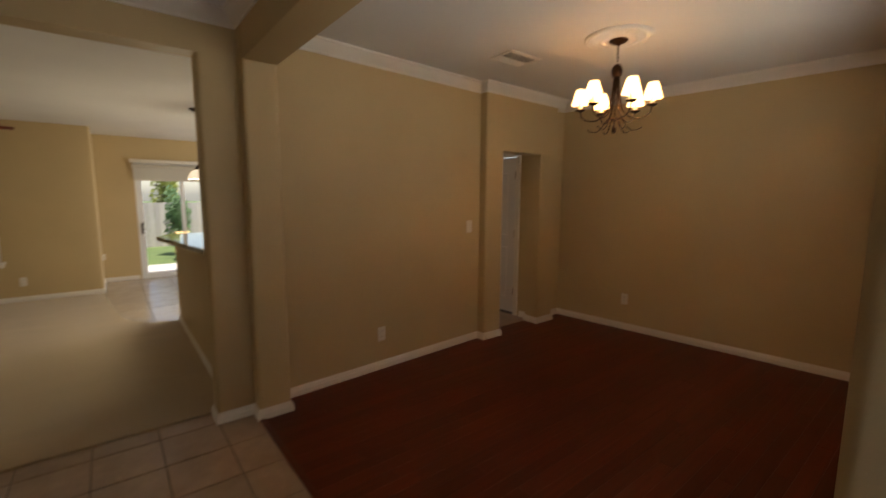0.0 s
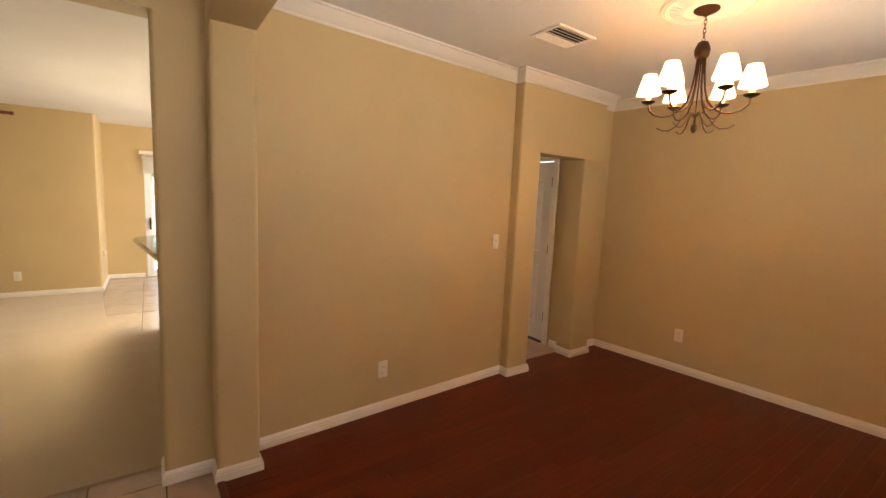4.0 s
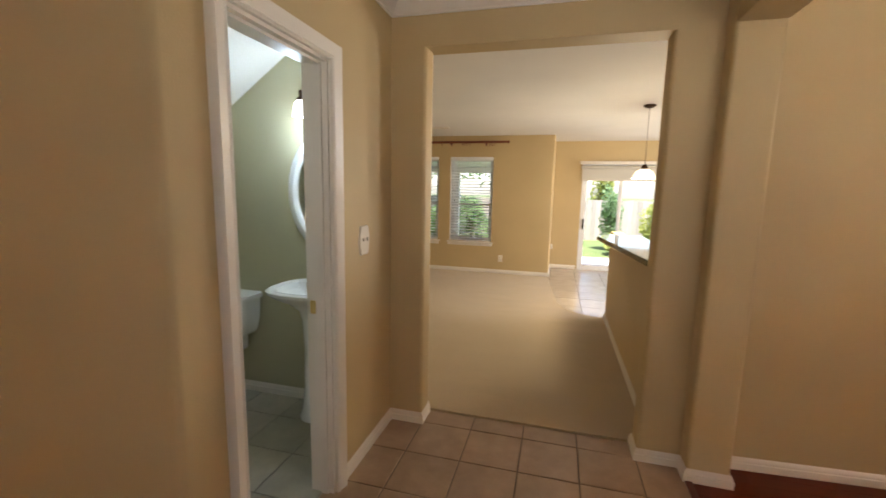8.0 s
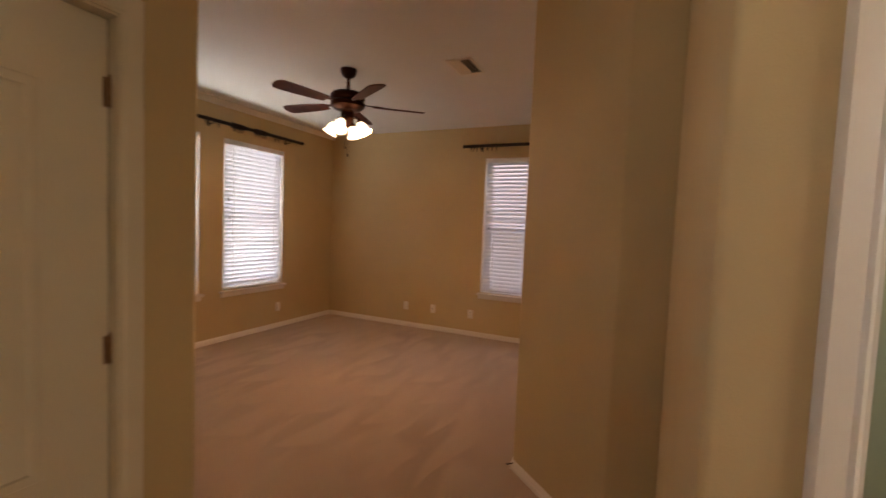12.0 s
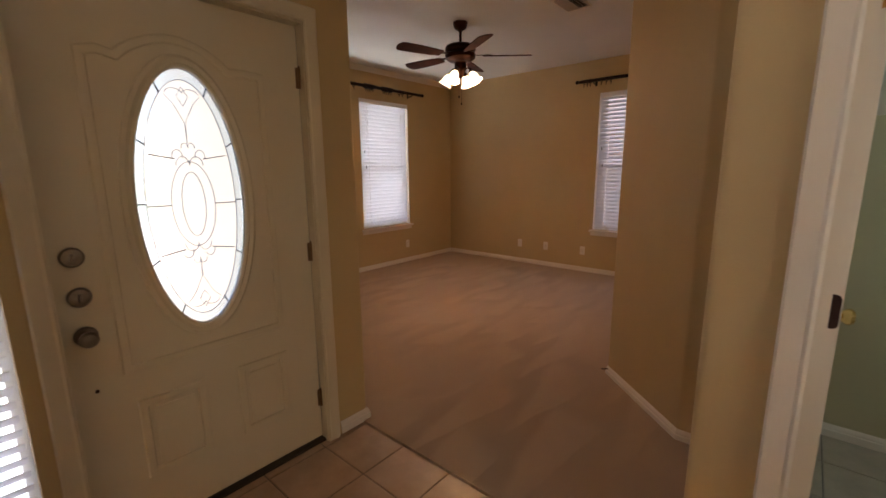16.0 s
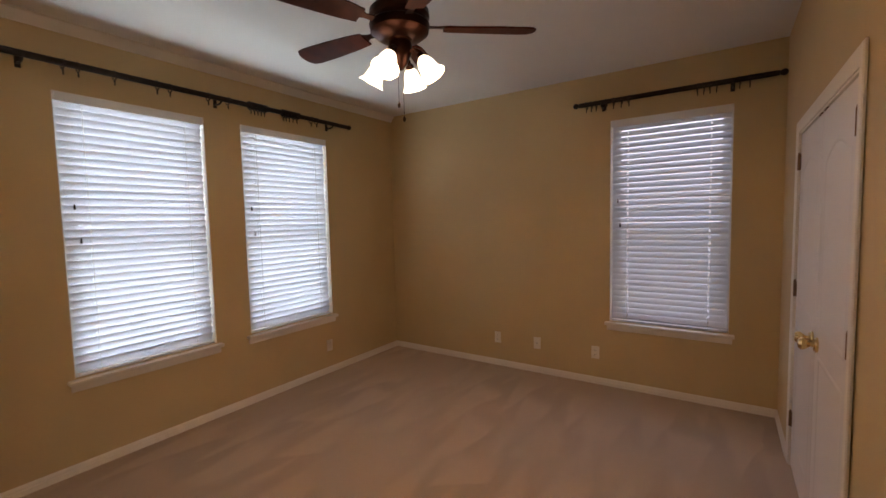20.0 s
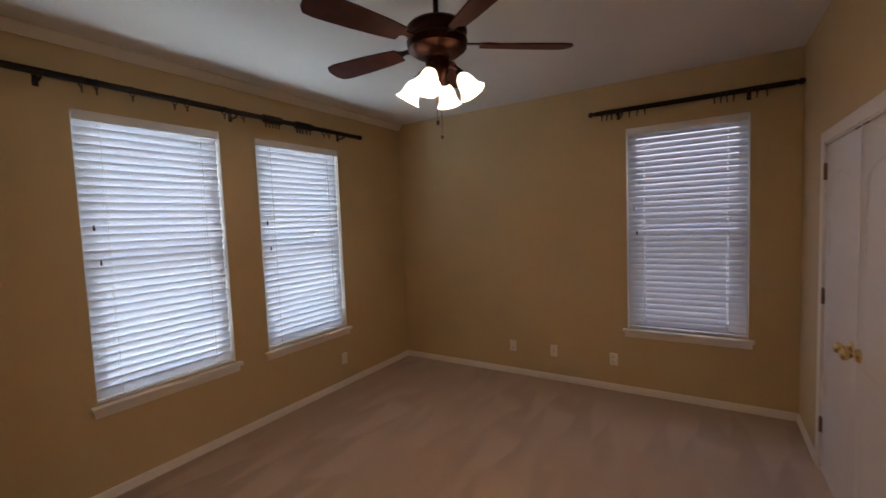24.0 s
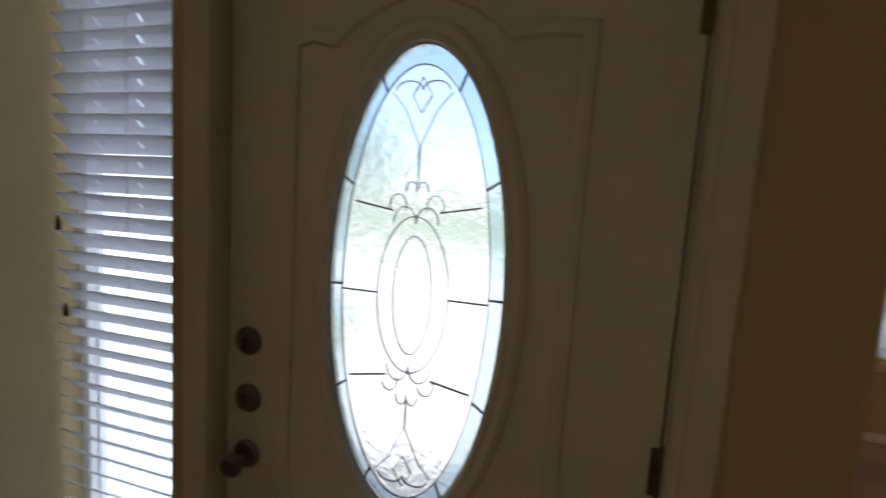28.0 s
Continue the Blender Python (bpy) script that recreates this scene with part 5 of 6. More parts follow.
# ---- vents ----
def ceiling_vent(at, wx, wy, label, mat=None, flip=False):
    x, y, z = at
    v = thing("ceiling_vent", at, label, "vent")
    bm = bmesh.new()
    box(bm, x - wx / 2, x - wx / 2 + 0.022, y - wy / 2, y + wy / 2, z - 0.010, z, 0.003)
    box(bm, x + wx / 2 - 0.022, x + wx / 2, y - wy / 2, y + wy / 2, z - 0.010, z, 0.003)
    box(bm, x - wx / 2 + 0.022, x + wx / 2 - 0.022, y - wy / 2, y - wy / 2 + 0.022, z - 0.010, z, 0.003)
    box(bm, x - wx / 2 + 0.022, x + wx / 2 - 0.022, y + wy / 2 - 0.022, y + wy / 2, z - 0.010, z, 0.003)
    part("frame", bm, m_trim, v)
    part("backing", boxed(x - wx / 2 + 0.02, x + wx / 2 - 0.02, y - wy / 2 + 0.02, y + wy / 2 - 0.02, z - 0.003, z - 0.001), m_dark, v)
    n = 7
    for k in range(n):
        yy = y - wy / 2 + 0.03 + (wy - 0.06) * k / (n - 1)
        tilt = 38 if k < n / 2 else -38
        bm = boxed(-wx / 2 + 0.02, wx / 2 - 0.02, -0.009, 0.009, -0.0008, 0.0008)
        bmesh.ops.transform(bm, matrix=Matrix.Translation((x, yy, z - 0.0095)) @ Matrix.Rotation(radians(tilt), 4, "X"), verts=bm.verts)
        part("louvre", bm, m_trim, v)
    return v


ceiling_vent((2.885, 2.47, FC), 0.33, 0.23, "white louvred air vent in the dining room ceiling")
ceiling_vent((-2.90, 0.0, SC), 0.33, 0.22, "white louvred air vent in the study ceiling")


ceiling_vent((-1.46, 6.84, LC), 0.36, 0.16, "white louvred air vent in the living room ceiling")


# ---- wall plates ----
def wall_outlet(at, turn, label, kind="outlet"):
    o = thing("wall_outlet" if kind == "outlet" else "cable_plate", (0, 0, 0), label, "outlet" if kind == "outlet" else "wall plate")
    part("cover_plate", boxed(-0.035, 0.035, -0.006, 0.0, -0.057, 0.057, bevel=0.004), m_plastic, o)
    if kind == "outlet":
        for dz in (-0.02, 0.02):
            so = part("socket", boxed(-0.016, 0.016, -0.0085, -0.005, dz - 0.014, dz + 0.014, bevel=0.003), m_plastic, o)
            for dx in (-0.006, 0.006):
                part("slot", boxed(dx - 0.0012, dx + 0.0012, -0.0090, -0.0080, dz - 0.004, dz + 0.005), m_dark, so)
    else:
        part("jack", lathe(bmesh.new(), [(0.005, -0.006), (0.005, -0.014), (0.002, -0.014)], (0, 0, 0), 10, "y"), m_nickel, o)
    return seat(o, pose(*at, 0, 0, turn))


def wall_switch(at, turn, label):
    o = thing("light_switch", (0, 0, 0), label, "light switch")
    part("cover_plate", boxed(-0.035, 0.035, -0.006, 0.0, -0.057, 0.057, bevel=0.004), m_plastic, o)
    bm = boxed(-0.005, 0.005, -0.016, -0.005, -0.004, 0.012, bevel=0.002)
    part("toggle", bm, m_plastic, o)
    return seat(o, pose(*at, 0, 0, turn))


wall_outlet((-4.89, -1.588, 0.305), 90, "white duplex outlet low on the study wall")
wall_outlet((-4.89, -1.16, 0.305), 90, "white cable plate low on the study wall", "plate")
wall_outlet((-4.89, -0.606, 0.30), 90, "white duplex outlet below the study window")
wall_outlet((-3.84, ST_S, 0.29), 180, "white duplex outlet between the study windows and corner")
wall_outlet((2.05, north(2.05), 0.295), 3.9, "white duplex outlet low on the dining wall")
wall_outlet((NE[0] + (SE[0] - NE[0]) * 0.293, 2.42, 0.33), -85.2, "white duplex outlet low on the dining end wall")
wall_switch((3.06, north(3.06), 1.13), 3.9, "cream light switch beside the dining doorway")
wall_outlet((-0.57, LIV_N, 0.27), 0, "white duplex outlet on the living room wall")
wall_outlet((0.245, 7.99, 0.47), -90, "white duplex outlet with a plug-in at the nook corner")
plug = thing("plug_in", (0.262, 7.99, 0.50), "white plug-in air freshener in the nook outlet", "plug-in")
part("body", boxed(0.254, 0.292, 7.968, 8.012, 0.465, 0.545, bevel=0.010), m_plastic, plug)
stop = thing("door_stop", (-2.10, 0.76, 0.05), "small bronze spring door stop on the study baseboard", "door stop")
part("spring", tube(bmesh.new(), [(-2.118, 0.752, 0.05), (-2.092, 0.726, 0.051)], 0.004, 8), m_bronze, stop)
part("tip", lathe(bmesh.new(), [(0.003, -0.004), (0.006, -0.003), (0.006, 0.004), (0.003, 0.005)], (-2.088, 0.722, 0.051), 10), m_dark, stop)
# double switch with a scalloped cream plate
sw = thing("light_switch", (WEST_F, 2.60, 1.175), "cream scalloped double switch plate beside the powder room", "light switch")
pl = []
for t in range(28):
    a = 2 * math.pi * t / 28
    k = 1 + 0.05 * math.cos(6 * a)
    pl.append((2.60 + k * 0.052 * math.copysign(abs(math.cos(a)) ** 0.55, math.cos(a)), 1.175 + k * 0.077 * math.copysign(abs(math.sin(a)) ** 0.55, math.sin(a))))
bm = bmesh.new()
va = [bm.verts.new((WEST_F, y, z)) for y, z in pl]
vb = [bm.verts.new((WEST_F + 0.008, 2.60 + (y - 2.60) * 0.94, 1.175 + (z - 1.175) * 0.95)) for y, z in pl]
for k in range(28):
    bm.faces.new((va[k], va[(k + 1) % 28], vb[(k + 1) % 28], vb[k]))
bm.faces.new(vb)
part("cover_plate", bm, m_plastic, sw)
for dy in (-0.022, 0.022):
    part("toggle", boxed(WEST_F + 0.007, WEST_F + 0.018, 2.60 + dy - 0.005, 2.60 + dy + 0.005, 1.170, 1.188, bevel=0.002), m_plastic, sw)

# ---- powder room ----
MX, MZ = -1.05, 1.405
mir = thing("wall_mirror", (MX, BNY, MZ), "oval wall mirror in a white frame above the sink", "mirror")


def on_bath(u, v, d):
    return (u, BNY - d, v)


oval_m = ellipse(MX, MZ, 0.265, 0.355, 48)
part("frame", sweep(bmesh.new(), oval_m, [(0.035, 0.0), (0.033, 0.018), (0.015, 0.030), (-0.010, 0.028), (-0.030, 0.014), (-0.034, 0.0)], on_bath, True), m_porcelain, mir, "white oval frame")
bm = bmesh.new()
bm.faces.new([bm.verts.new((x, BNY - 0.008, z)) for x, z in ellipse(MX, MZ, 0.255, 0.345, 48)])
r = bmesh.ops.extrude_face_region(bm, geom=bm.faces[:])
for v in [g for g in r["geom"] if isinstance(g, bmesh.types.BMVert)]:
    v.co.y += 0.006
part("mirror_glass", bm, m_mirror, mir)
lampw = thing("wall_lamp", (MX, BNY, 2.0), "bronze wall lamp with lit glass shades above the mirror", "wall lamp")
part("back_plate", boxed(MX - 0.20, MX + 0.20, BNY - 0.02, BNY, 1.965, 2.025, bevel=0.008), m_bronze, lampw)
for dx in (-0.13, 0.13):
    part("lamp_arm", tube(bmesh.new(), [(MX + dx, BNY - 0.015, 1.995), (MX + dx, BNY - 0.06, 2.0), (MX + dx, BNY - 0.085, 1.985), (MX + dx, BNY - 0.09, 1.96)], 0.008, 8), m_bronze, lampw)
    part("lamp_cap", lathe(bmesh.new(), [(0.010, 0.012), (0.030, 0.004), (0.034, -0.012)], (MX + dx, BNY - 0.09, 1.955), 16), m_bronze, lampw)
    part("glass_shade", lathe(bmesh.new(), [(0.030, -0.010), (0.046, -0.035), (0.052, -0.07), (0.056, -0.105), (0.050, -0.106), (0.01, -0.10)], (MX + dx, BNY - 0.09, 1.955), 18), m_bathglass, lampw, "lit white glass shade")
    bulb_lamp("powder_room_bulb", (MX + dx, BNY - 0.20, 1.80), 1.25, (0.60, 0.82, 1.0), 0.04)

SX = -1.03
sink = thing("pedestal_sink", (SX, 2.83, 0), "white porcelain pedestal sink below the mirror", "sink")
bm = bmesh.new()


def bowl_ring(a, b, back, z, n=32):
    out = []
    for k in range(n):
        t = 2 * math.pi * k / n
        y = -b * math.copysign(abs(math.sin(t)) ** 0.72, math.sin(t))
        out.append(bm.verts.new((SX + a * math.copysign(abs(math.cos(t)) ** 0.72, math.cos(t)), min(back, 2.80 + y), z)))
    return out


rings_ = [bowl_ring(0.075, 0.075, 2.93, 0.67), bowl_ring(0.085, 0.085, 2.95, 0.715), bowl_ring(0.150, 0.130, 2.985, 0.765), bowl_ring(0.225, 0.190, 3.015, 0.800), bowl_ring(0.262, 0.222, 3.024, 0.828), bowl_ring(0.267, 0.227, 3.026, 0.845), bowl_ring(0.252, 0.212, 3.020, 0.853), bowl_ring(0.215, 0.172, 2.92, 0.846), bowl_ring(0.195, 0.152, 2.905, 0.812), bowl_ring(0.12, 0.09, 2.86, 0.778), bowl_ring(0.03, 0.03, 2.83, 0.772)]
for a, b in zip(rings_, rings_[1:]):
    for k in range(32):
        bm.faces.new((a[k], a[(k + 1) % 32], b[(k + 1) % 32], b[k]))
bm.faces.new(rings_[0])
bm.faces.new(rings_[-1])
part("basin", bm, m_porcelain, sink)
part("pedestal", lathe(bmesh.new(), [(0.098, 0.0), (0.100, 0.02), (0.082, 0.06), (0.066, 0.20), (0.062, 0.45), (0.068, 0.60), (0.080, 0.70)], (SX - 0.05, 2.86, 0.0), 24), m_porcelain, sink)
tap = part("faucet", lathe(bmesh.new(), [(0.022, 0.0), (0.018, 0.012), (0.012, 0.02), (0.011, 0.085), (0.006, 0.095)], (SX, 2.965, 0.850), 14), m_chrome, sink, "chrome faucet")
part("spout", tube(bmesh.new(), [(SX, 2.965, 0.925), (SX, 2.93, 0.945), (SX, 2.89, 0.940), (SX, 2.865, 0.915)], 0.009, 8), m_chrome, tap)
for dx in (-0.09, 0.09):
    part("tap_handle", lathe(bmesh.new(), [(0.020, 0.0), (0.016, 0.012), (0.010, 0.02), (0.018, 0.032), (0.020, 0.045), (0.008, 0.052)], (SX + dx, 2.965, 0.850), 12), m_porcelain, tap)

TX = -1.785
wc = thing("toilet", (TX, 2.65, 0), "white two-piece toilet against the powder room wall", "toilet")
bm = bmesh.new()
secs = [(0.16, 2.845, 0.45), (0.18, 2.835, 0.48), (0.200, 2.828, 0.57), (0.208, 2.825, 0.695)]
prev = None
for hw, yf, z in secs:
    pts = rounded([(TX - hw, yf), (TX + hw, yf), (TX + hw, 3.015), (TX - hw, 3.015)], {0: 0.05, 1: 0.05, 2: 0.02, 3: 0.02})
    rg = [bm.verts.new((x, y, z)) for x, y in pts]
    if prev:
        for k in range(len(rg)):
            bm.faces.new((prev[k], prev[(k + 1) % len(rg)], rg[(k + 1) % len(rg)], rg[k]))
    else:
        bm.faces.new(rg)
    prev = rg
bm.faces.new(prev)
tank = part("tank", bm, m_porcelain, wc)
bm = prism(bmesh.new(), [(TX - 0.220, 2.812), (TX + 0.220, 2.812), (TX + 0.220, 3.022), (TX - 0.220, 3.022)], 0.696, 0.728, {0: 0.05, 1: 0.05, 2: 0.02, 3: 0.02})
bmesh.ops.bevel(bm, geom=[e for e in bm.edges if abs(e.verts[0].co.z - e.verts[1].co.z) < 1e-5 and e.verts[0].co.z > 0.72], offset=0.010, segments=2, affect="EDGES")
part("tank_lid", bm, m_porcelain, tank)
part("flush_lever", boxed(TX - 0.185, TX - 0.115, 2.802, 2.822, 0.645, 0.66, bevel=0.005), m_chrome, tank, "chrome flush lever")


def egg(bm, w, y0, y1, z, n=32, back=0.55):
    out, cy, l = [], y0 + (y1 - y0) * 0.46, (y1 - y0)
    for k in range(n):
        t = 2 * math.pi * k / n
        s = math.sin(t)
        y = cy + s * (l * 0.46 if s < 0 else l * 0.54)
        out.append(bm.verts.new((TX + w * math.cos(t) * (1 - 0.10 * max(0, -s)), y, z)))
    return out


bm = bmesh.new()
rs = [egg(bm, 0.105, 2.42, 2.86, 0.0), egg(bm, 0.10, 2.43, 2.86, 0.05), egg(bm, 0.095, 2.42, 2.85, 0.14), egg(bm, 0.13, 2.36, 2.86, 0.25), egg(bm, 0.160, 2.31, 2.88, 0.34), egg(bm, 0.166, 2.30, 2.88, 0.385), egg(bm, 0.13, 2.36, 2.82, 0.388), egg(bm, 0.08, 2.42, 2.74, 0.28)]
for a, b in zip(rs, rs[1:]):
    for k in range(32):
        bm.faces.new((a[k], a[(k + 1) % 32], b[(k + 1) % 32], b[k]))
bm.faces.new(rs[0])
bm.faces.new(rs[-1])
box(bm, TX - 0.13, TX + 0.13, 2.80, 2.97, 0.34, 0.457, 0.02)
part("bowl", bm, m_porcelain, wc)
for nm, z0, z1, sc in (("seat", 0.388, 0.404, 0.0), ("lid", 0.405, 0.424, 0.004)):
    bm = bmesh.new()
    rs = [egg(bm, 0.170 - sc, 2.292 + sc, 2.79, z0), egg(bm, 0.172 - sc, 2.290 + sc, 2.79, (z0 + z1) / 2), egg(bm, 0.164 - sc, 2.298 + sc, 2.785, z1)]
    for a, b in zip(rs, rs[1:]):
        for k in range(32):
            bm.faces.new((a[k], a[(k + 1) % 32], b[(k + 1) % 32], b[k]))
    bm.faces.new(rs[0])
    bm.faces.new(rs[-1])
    part(nm, bm, m_porcelain, wc)

# exhaust grille and a small detector on the sloping ceiling
ang = -math.atan(0.70)


def slope_m(x, y):
    return Matrix.Translation((x, y, zs + 0.70 * (x - BW) - 0.001)) @ Matrix.Rotation(ang, 4, "Y")


ev = thing("exhaust_vent", (-1.63, 2.17, zs + 0.70 * (-1.63 - BW)), "white louvred exhaust grille on the sloping ceiling", "vent")
m = slope_m(-1.63, 2.17)
for nm, bb, mat in (("frame", (-0.13, 0.13, -0.13, 0.13, -0.014, 0.0), m_plastic), ("backing", (-0.10, 0.10, -0.10, 0.10, -0.0155, -0.0145), m_dark)):
    bm = boxed(*bb, bevel=0.004 if nm == "frame" else 0.0)
    bmesh.ops.transform(bm, matrix=m, verts=bm.verts)
    part(nm, bm, mat, ev)
for k in range(9):
    bm = boxed(-0.006, 0.006, -0.10, 0.10, -0.020, -0.016)
    bmesh.ops.transform(bm, matrix=m @ Matrix.Translation((-0.09 + 0.0225 * k, 0, 0)), verts=bm.verts)
    part("louvre", bm, m_plastic, ev)
det = thing("ceiling_light", (-1.30, 2.47, zs + 0.70 * (-1.30 - BW)), "small round white fitting on the sloping ceiling", "ceiling fitting")
bm = lathe(bmesh.new(), [(0.06, 0.0), (0.058, -0.015), (0.045, -0.026), (0.01, -0.028)], (0, 0, 0), 24)
bmesh.ops.transform(bm, matrix=slope_m(-1.30, 2.47), verts=bm.verts)
part("cover", bm, m_porcelain, det)

# ---- breakfast bar, pendant ----
bar = thing("counter_top", (0.90, 4.0, 1.01), "dark polished granite bar top on the half wall", "counter top")
bm = prism(bmesh.new(), [(0.856, 3.30), (1.10, 3.295), (1.10, 4.86), (0.83, 4.89), (0.683, 4.66)], 1.012, 1.05)
bmesh.ops.bevel(bm, geom=bm.edges[:], offset=0.008, segments=2, affect="EDGES")
part("slab", bm, m_granite, bar)
pen = thing("pendant_lamp", (1.19, 5.54, LC), "pendant lamp with a lit glass bowl over the nook", "pendant lamp")
part("canopy", lathe(bmesh.new(), [(0.06, 0.0), (0.06, -0.012), (0.03, -0.03), (0.006, -0.035)], (1.19, 5.54, LC), 20), m_bronze, pen)
part("cord", tube(bmesh.new(), [(1.19, 5.54, LC - 0.03), (1.19, 5.54, 1.72)], 0.0022, 6), m_bronze, pen)
part("fitting", lathe(bmesh.new(), [(0.012, 0.05), (0.03, 0.03), (0.04, 0.0)], (1.19, 5.54, 1.69), 16), m_bronze, pen)
bulb_lamp("pendant_bulb", (1.19, 5.54, 1.555), 26.0, (1.0, 0.93, 0.70), 0.11)
part("glass_bowl", lathe(bmesh.new(), [(0.045, 0.0), (0.085, -0.03), (0.11, -0.075), (0.112, -0.10), (0.10, -0.102), (0.03, -0.09)], (1.19, 5.54, 1.69), 24), m_pendant, pen, "lit white glass bowl")

# ---- garden ----
def leaf_crown(name, parent, centre, radii, count, size, seed, mat):
    """Many small leaf clumps in an uneven cloud with gaps."""
    rnd = random.Random(seed)
    verts, faces = [], []
    lumps = [(Vector((rnd.uniform(-0.55, 0.55), rnd.uniform(-0.55, 0.55), rnd.uniform(-0.6, 0.6))), rnd.uniform(0.35, 0.62)) for _ in range(14)]
    for _ in range(count):
        c, r = rnd.choice(lumps)
        d = Vector((rnd.gauss(0, 1), rnd.gauss(0, 1), rnd.gauss(0, 1))).normalized() * (r * rnd.uniform(0.72, 1.0))
        p = Vector(((c.x + d.x) * radii[0], (c.y + d.y) * radii[1], (c.z + d.z) * radii[2])) + Vector(centre)
        a = Vector((rnd.gauss(0, 1), rnd.gauss(0, 1), rnd.gauss(0, 0.6))).normalized()
        b = a.orthogonal().normalized() * 0.45
        s = size * rnd.uniform(0.6, 1.3)
        n = len(verts)
        verts += [p - a * s, p + b * s, p + a * s, p - b * s]
        faces.append((n, n + 1, n + 2, n + 3))
    me = bpy.data.meshes.new(name)
    me.from_pydata([tuple(v) for v in verts], [], faces)
    me.materials.append(mat)
    return under(new(name, me), parent)


def tree(at, high, crown_r, seed, label, count=5200, size=0.10, low=0.45, leaf=None):
    rnd = random.Random(seed)
    t = thing("tree", at, label, "tree")
    x, y, z = at
    pts = [(x, y, z), (x + rnd.uniform(-.1, .1), y, z + high * 0.25), (x + rnd.uniform(-.15, .15), y + rnd.uniform(-.1, .1), z + high * 0.5), (x, y, z + high * 0.8)]
    part("trunk", tube(bmesh.new(), pts, [0.16, 0.12, 0.09, 0.03], 10), m_bark, t)
    for k in range(6):
        a = rnd.uniform(0, 6.28)
        s = Vector((x, y, z + high * (0.3 + 0.07 * k)))
        e = s + Vector((math.cos(a), math.sin(a), 0.8)) * crown_r * 0.7
        part("limb", tube(bmesh.new(), [s, s.lerp(e, 0.5) + Vector((0, 0, 0.1)), e], [0.05, 0.035, 0.012], 6), m_bark, t)
    leaf_crown("crown", t, (x, y, z + high * (low + 0.25)), (crown_r, crown_r, high * 0.36), count, size, seed, leaf or m_leaf)
    return t


def shrub(at, r, h, seed, label, leaf=None):
    s = thing("shrub", at, label, "shrub")
    for k in range(5):
        a = 6.28 * k / 5
        part("stem", tube(bmesh.new(), [at, (at[0] + 0.4 * r * math.cos(a), at[1] + 0.4 * r * math.sin(a), at[2] + h * 0.7)], [0.03, 0.01], 6), m_bark, s)
    leaf_crown("crown", s, (at[0], at[1], at[2] + h * 0.55), (r, r, h * 0.5), int(7200 * r * r + 900), 0.05, seed, leaf or m_leaf)
    return s


G = -0.14
shrub((1.74, 13.0, G), 0.36, 1.68, 3, "dense green shrub on the lawn before the fence")
shrub((1.92, 12.0, G), 0.36, 0.55, 5, "low yellow-green shrub in the garden", m_leaf_yellow)
shrub((3.4, 13.4, G), 0.8, 1.3, 8, "low yellow-green shrub in the garden", m_leaf_yellow)
shrub((-3.5, 13.9, G), 0.75, 1.15, 41, "rounded green shrub before the fence")
shrub((-2.35, 14.3, G), 0.6, 1.3, 43, "rounded green shrub before the fence")
shrub((-1.45, 13.7, G), 0.5, 0.8, 47, "low green shrub along the fence")
shrub((-0.6, 14.0, G), 0.8, 0.9, 6, "low green shrub along the fence")
tree((1.85, 16.3, G), 2.5, 0.42, 37, "young yellow-green tree behind the fence", 1500, 0.06, 0.45, m_leaf_yellow)
tree((-3.9, 14.0, G), 5.2, 2.0, 11, "leafy green tree in the back garden", 3000)
tree((-1.6, 17.6, G), 5.0, 1.7, 13, "leafy green tree behind the fence", 2600)
tree((-7.5, 16.0, G), 5.5, 2.4, 17, "leafy green tree behind the fence", 3400)
tree((0.2, 21.5, G), 4.2, 1.3, 23, "leafy green tree behind the fence", 2200)
tree((9.0, -17.0, G), 6.0, 2.4, 29, "leafy green tree by the street")
tree((-5.5, -13.0, G), 6.0, 2.4, 31, "leafy green tree by the street")

cover = thing("patio_cover", (-2.3, 8.93, 0), "white patio cover on a square post outside the living room", "patio cover")
bm = bmesh.new()
prof = [(8.935, 2.62), (12.0, 1.99), (12.0, 2.07), (8.935, 2.70)]
lo = [bm.verts.new((-5.2, y, z)) for y, z in prof]
hi = [bm.verts.new((-0.1, y, z)) for y, z in prof]
for k in range(4):
    bm.faces.new((lo[k], lo[(k + 1) % 4], hi[(k + 1) % 4], hi[k]))
bm.faces.new(lo)
bm.faces.new(hi)
part("roof_panel", bm, m_vinyl, cover)
part("beam", boxed(-5.1, -0.2, 11.80, 11.90, 1.87, 2.01, bevel=0.004), m_vinyl, cover)
for x in (-4.9, -2.30, -0.35):
    part("post", boxed(x - 0.07, x + 0.07, 11.78, 11.92, G, 1.87, bevel=0.005), m_vinyl, cover)

fence = thing("fence", (0, 15.3, G), "pale sunlit board fence behind the garden", "fence")
bm = boxed(-0.068, 0.068, -0.009, 0.009, 0.0, 1.32, bevel=0.003)
bd = bpy.data.meshes.new("board")
bm.to_mesh(bd)
bm.free()
bd.materials.append(m_fence)
for k in range(150):
    o = under(new("board", bd), fence)
    o.matrix_basis = pose(-9.0 + 0.14 * k, 15.3 + random.uniform(-0.004, 0.004), G + random.uniform(-0.01, 0.015), 0, random.uniform(-0.4, 0.4), 0)
for z in (0.25, 0.70, 1.12):
    part("rail", boxed(-9.05, 12.0, 15.312, 15.35, G + z, G + z + 0.08), m_fence, fence)
for k in range(9):
    part("post", boxed(-9.0 + 2.5 * k, -8.91 + 2.5 * k, 15.35, 15.44, G, G + 1.36), m_fence, fence)

nb = thing("neighbour_house", (-9.0, 0, G), "brick neighbouring house beside the study", "house")
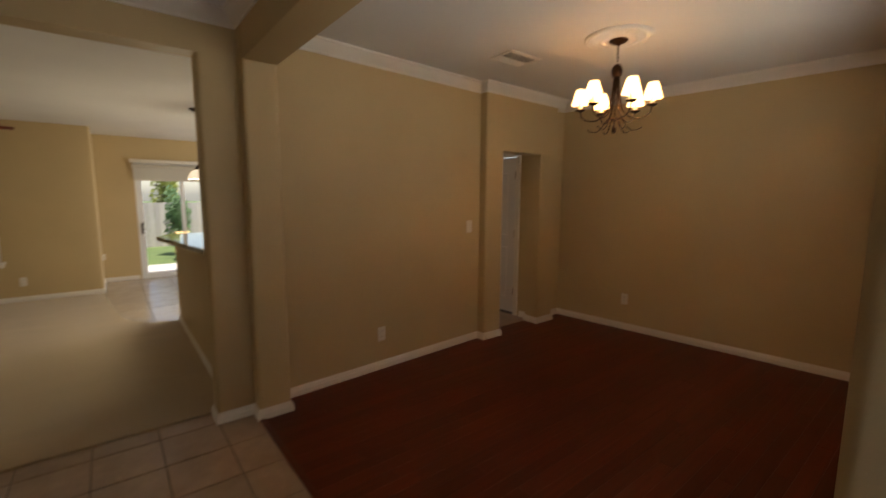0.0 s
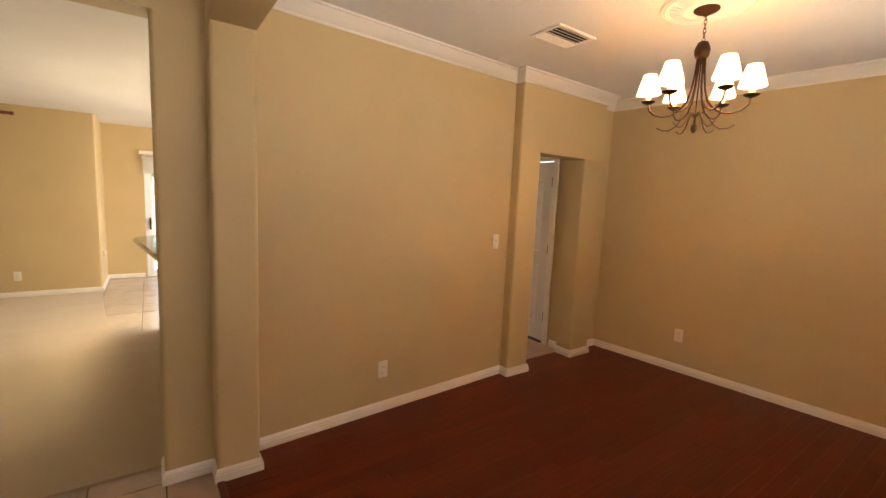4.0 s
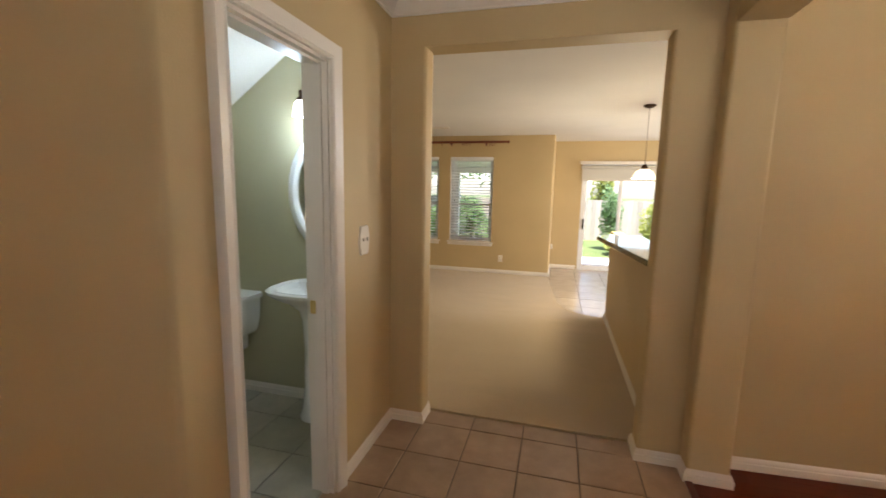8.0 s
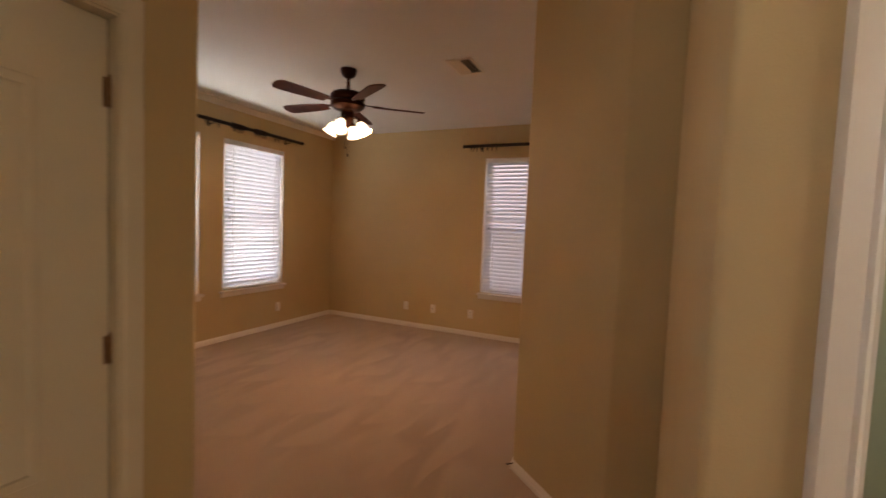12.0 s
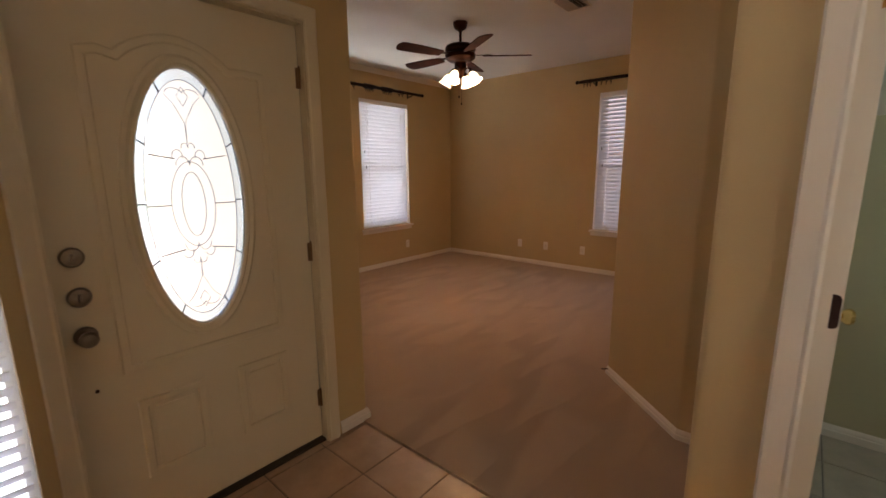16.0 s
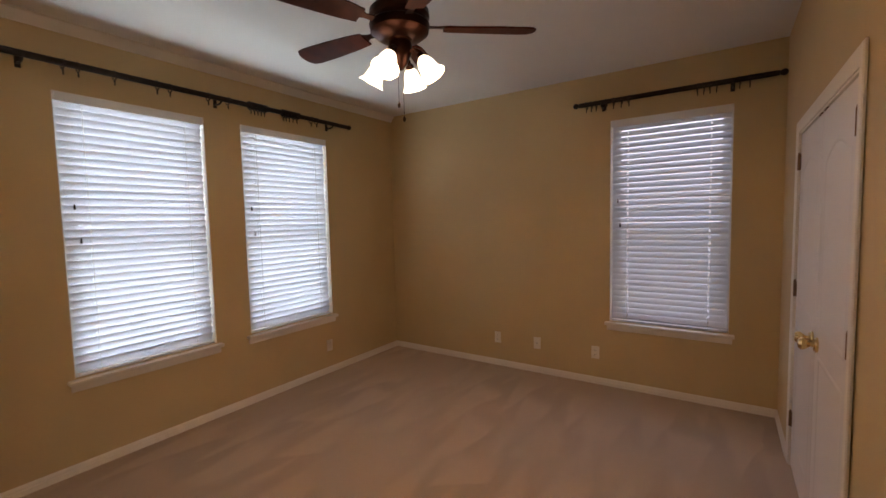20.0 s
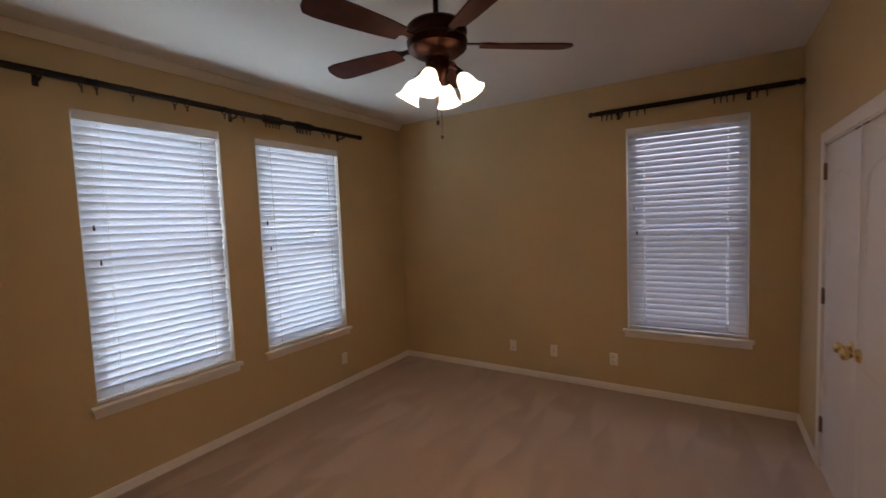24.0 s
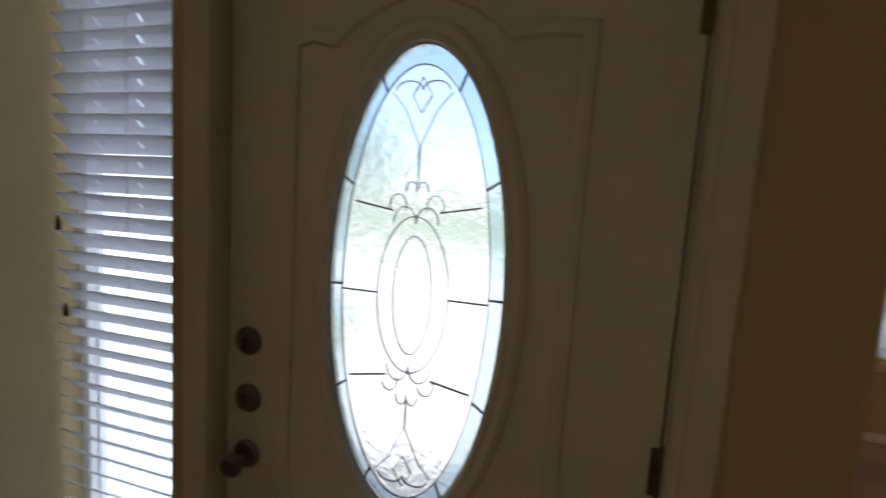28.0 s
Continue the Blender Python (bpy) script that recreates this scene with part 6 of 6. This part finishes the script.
part("wall", boxed(-15.0, -8.6, -9.0, 9.0, G, 3.2), m_brick, nb)
bm = bmesh.new()
prof = [(-15.5, 3.1), (-8.1, 3.1), (-8.1, 3.25), (-11.8, 5.4), (-15.5, 3.25)]
lo = [bm.verts.new((x, -9.5, z)) for x, z in prof]
hi = [bm.verts.new((x, 9.5, z)) for x, z in prof]
for k in range(5):
    bm.faces.new((lo[k], lo[(k + 1) % 5], hi[(k + 1) % 5], hi[k]))
bm.faces.new(lo)
bm.faces.new(hi)
part("roof", bm, m_roof, nb)

# ---- floor pieces: tiles and planks ----
def piece_mesh(name, wx, wy, thick, mat, bevel=0.003):
    bm = bmesh.new()
    z0, b = -thick, bevel
    lo = [(-wx / 2, -wy / 2), (wx / 2, -wy / 2), (wx / 2, wy / 2), (-wx / 2, wy / 2)]
    hi = [(x - math.copysign(b, x), y - math.copysign(b, y)) for x, y in lo]
    a = [bm.verts.new((x, y, z0)) for x, y in lo]
    m_ = [bm.verts.new((x, y, -b * 0.5)) for x, y in lo]
    t = [bm.verts.new((x, y, 0)) for x, y in hi]
    for p, q in ((a, m_), (m_, t)):
        for k in range(4):
            bm.faces.new((p[k], p[(k + 1) % 4], q[(k + 1) % 4], q[k]))
    bm.faces.new(t)
    me = bpy.data.meshes.new(name)
    bm.to_mesh(me)
    bm.free()
    me.materials.append(mat)
    return me


PIECES = {}


def piece(name, x0, x1, y0, y1, z, mat, parent, joint, thick=0.012, jitter=0.0006):
    wx, wy = round(x1 - x0 - joint, 4), round(y1 - y0 - joint, 4)
    if wx < 0.015 or wy < 0.015:
        return
    key = (name, wx, wy, mat.name)
    if key not in PIECES:
        PIECES[key] = piece_mesh(name, wx, wy, thick, mat, min(0.0014 if name == "plank" else 0.003, wx * 0.2, wy * 0.2))
    o = under(new(name, PIECES[key]), parent)
    o.location = ((x0 + x1) / 2, (y0 + y1) / 2, z + random.uniform(-jitter, jitter))


def tiled(parent, x0, x1, y0, y1, ox, oy, pitch, mat, joint, keep=None, z=0.0):
    i0, i1 = math.floor((x0 - ox) / pitch), math.ceil((x1 - ox) / pitch)
    j0, j1 = math.floor((y0 - oy) / pitch), math.ceil((y1 - oy) / pitch)
    for i in range(i0, i1):
        for j in range(j0, j1):
            a, b = max(x0, ox + i * pitch), min(x1, ox + (i + 1) * pitch)
            c, d = max(y0, oy + j * pitch), min(y1, oy + (j + 1) * pitch)
            if b - a > 0.01 and d - c > 0.01 and (keep is None or keep((a + b) / 2, (c + d) / 2)):
                piece("tile", a, b, c, d, z, mat, parent, joint)


tiled(floor_entry, -0.68, 1.05, -0.15, 3.135, -0.105, 0.832, 0.3075, m_tile, 0.007)
tiled(floor_powder, BW, -0.64, BSY, BNY, -0.99, 1.86, 0.3075, m_tile_grey, 0.006)
tiled(floor_nook, 0.245, 4.12, 5.5, 8.80, 0.69, 5.66, 0.42, m_tile_pale, 0.006, lambda x, y: x > 0.30 or y > 6.5)


row, y = 0, 0.195
while y < 3.28 - 0.02:
    y1 = min(y + 0.0826, 3.275)
    x = 1.052
    while x < 4.83:
        x1 = min(4.85, x + (random.uniform(0.3, 1.0) if x < 1.06 else random.uniform(0.7, 1.35)))
        if y1 < 3.10 or (x < DO[1] and x1 > DO[0]):
            piece("plank", x, x1, y, y1, 0.0, m_cherry, floor_dining, 0.0009, 0.010, 0.0003)
        elif y1 < 3.24:
            piece("plank", x, x1, y, y1, 0.0, m_cherry, floor_dining, 0.0009, 0.010, 0.0003)
        x = x1
    y = y1
    row += 1
bm = boxed(1.025, 1.06, 0.25, 2.86, -0.004, 0.008, bevel=0.003)
structure("trim_floor", bm, m_cherry, "thin cherry reducer strip between tile and planks", "trim")
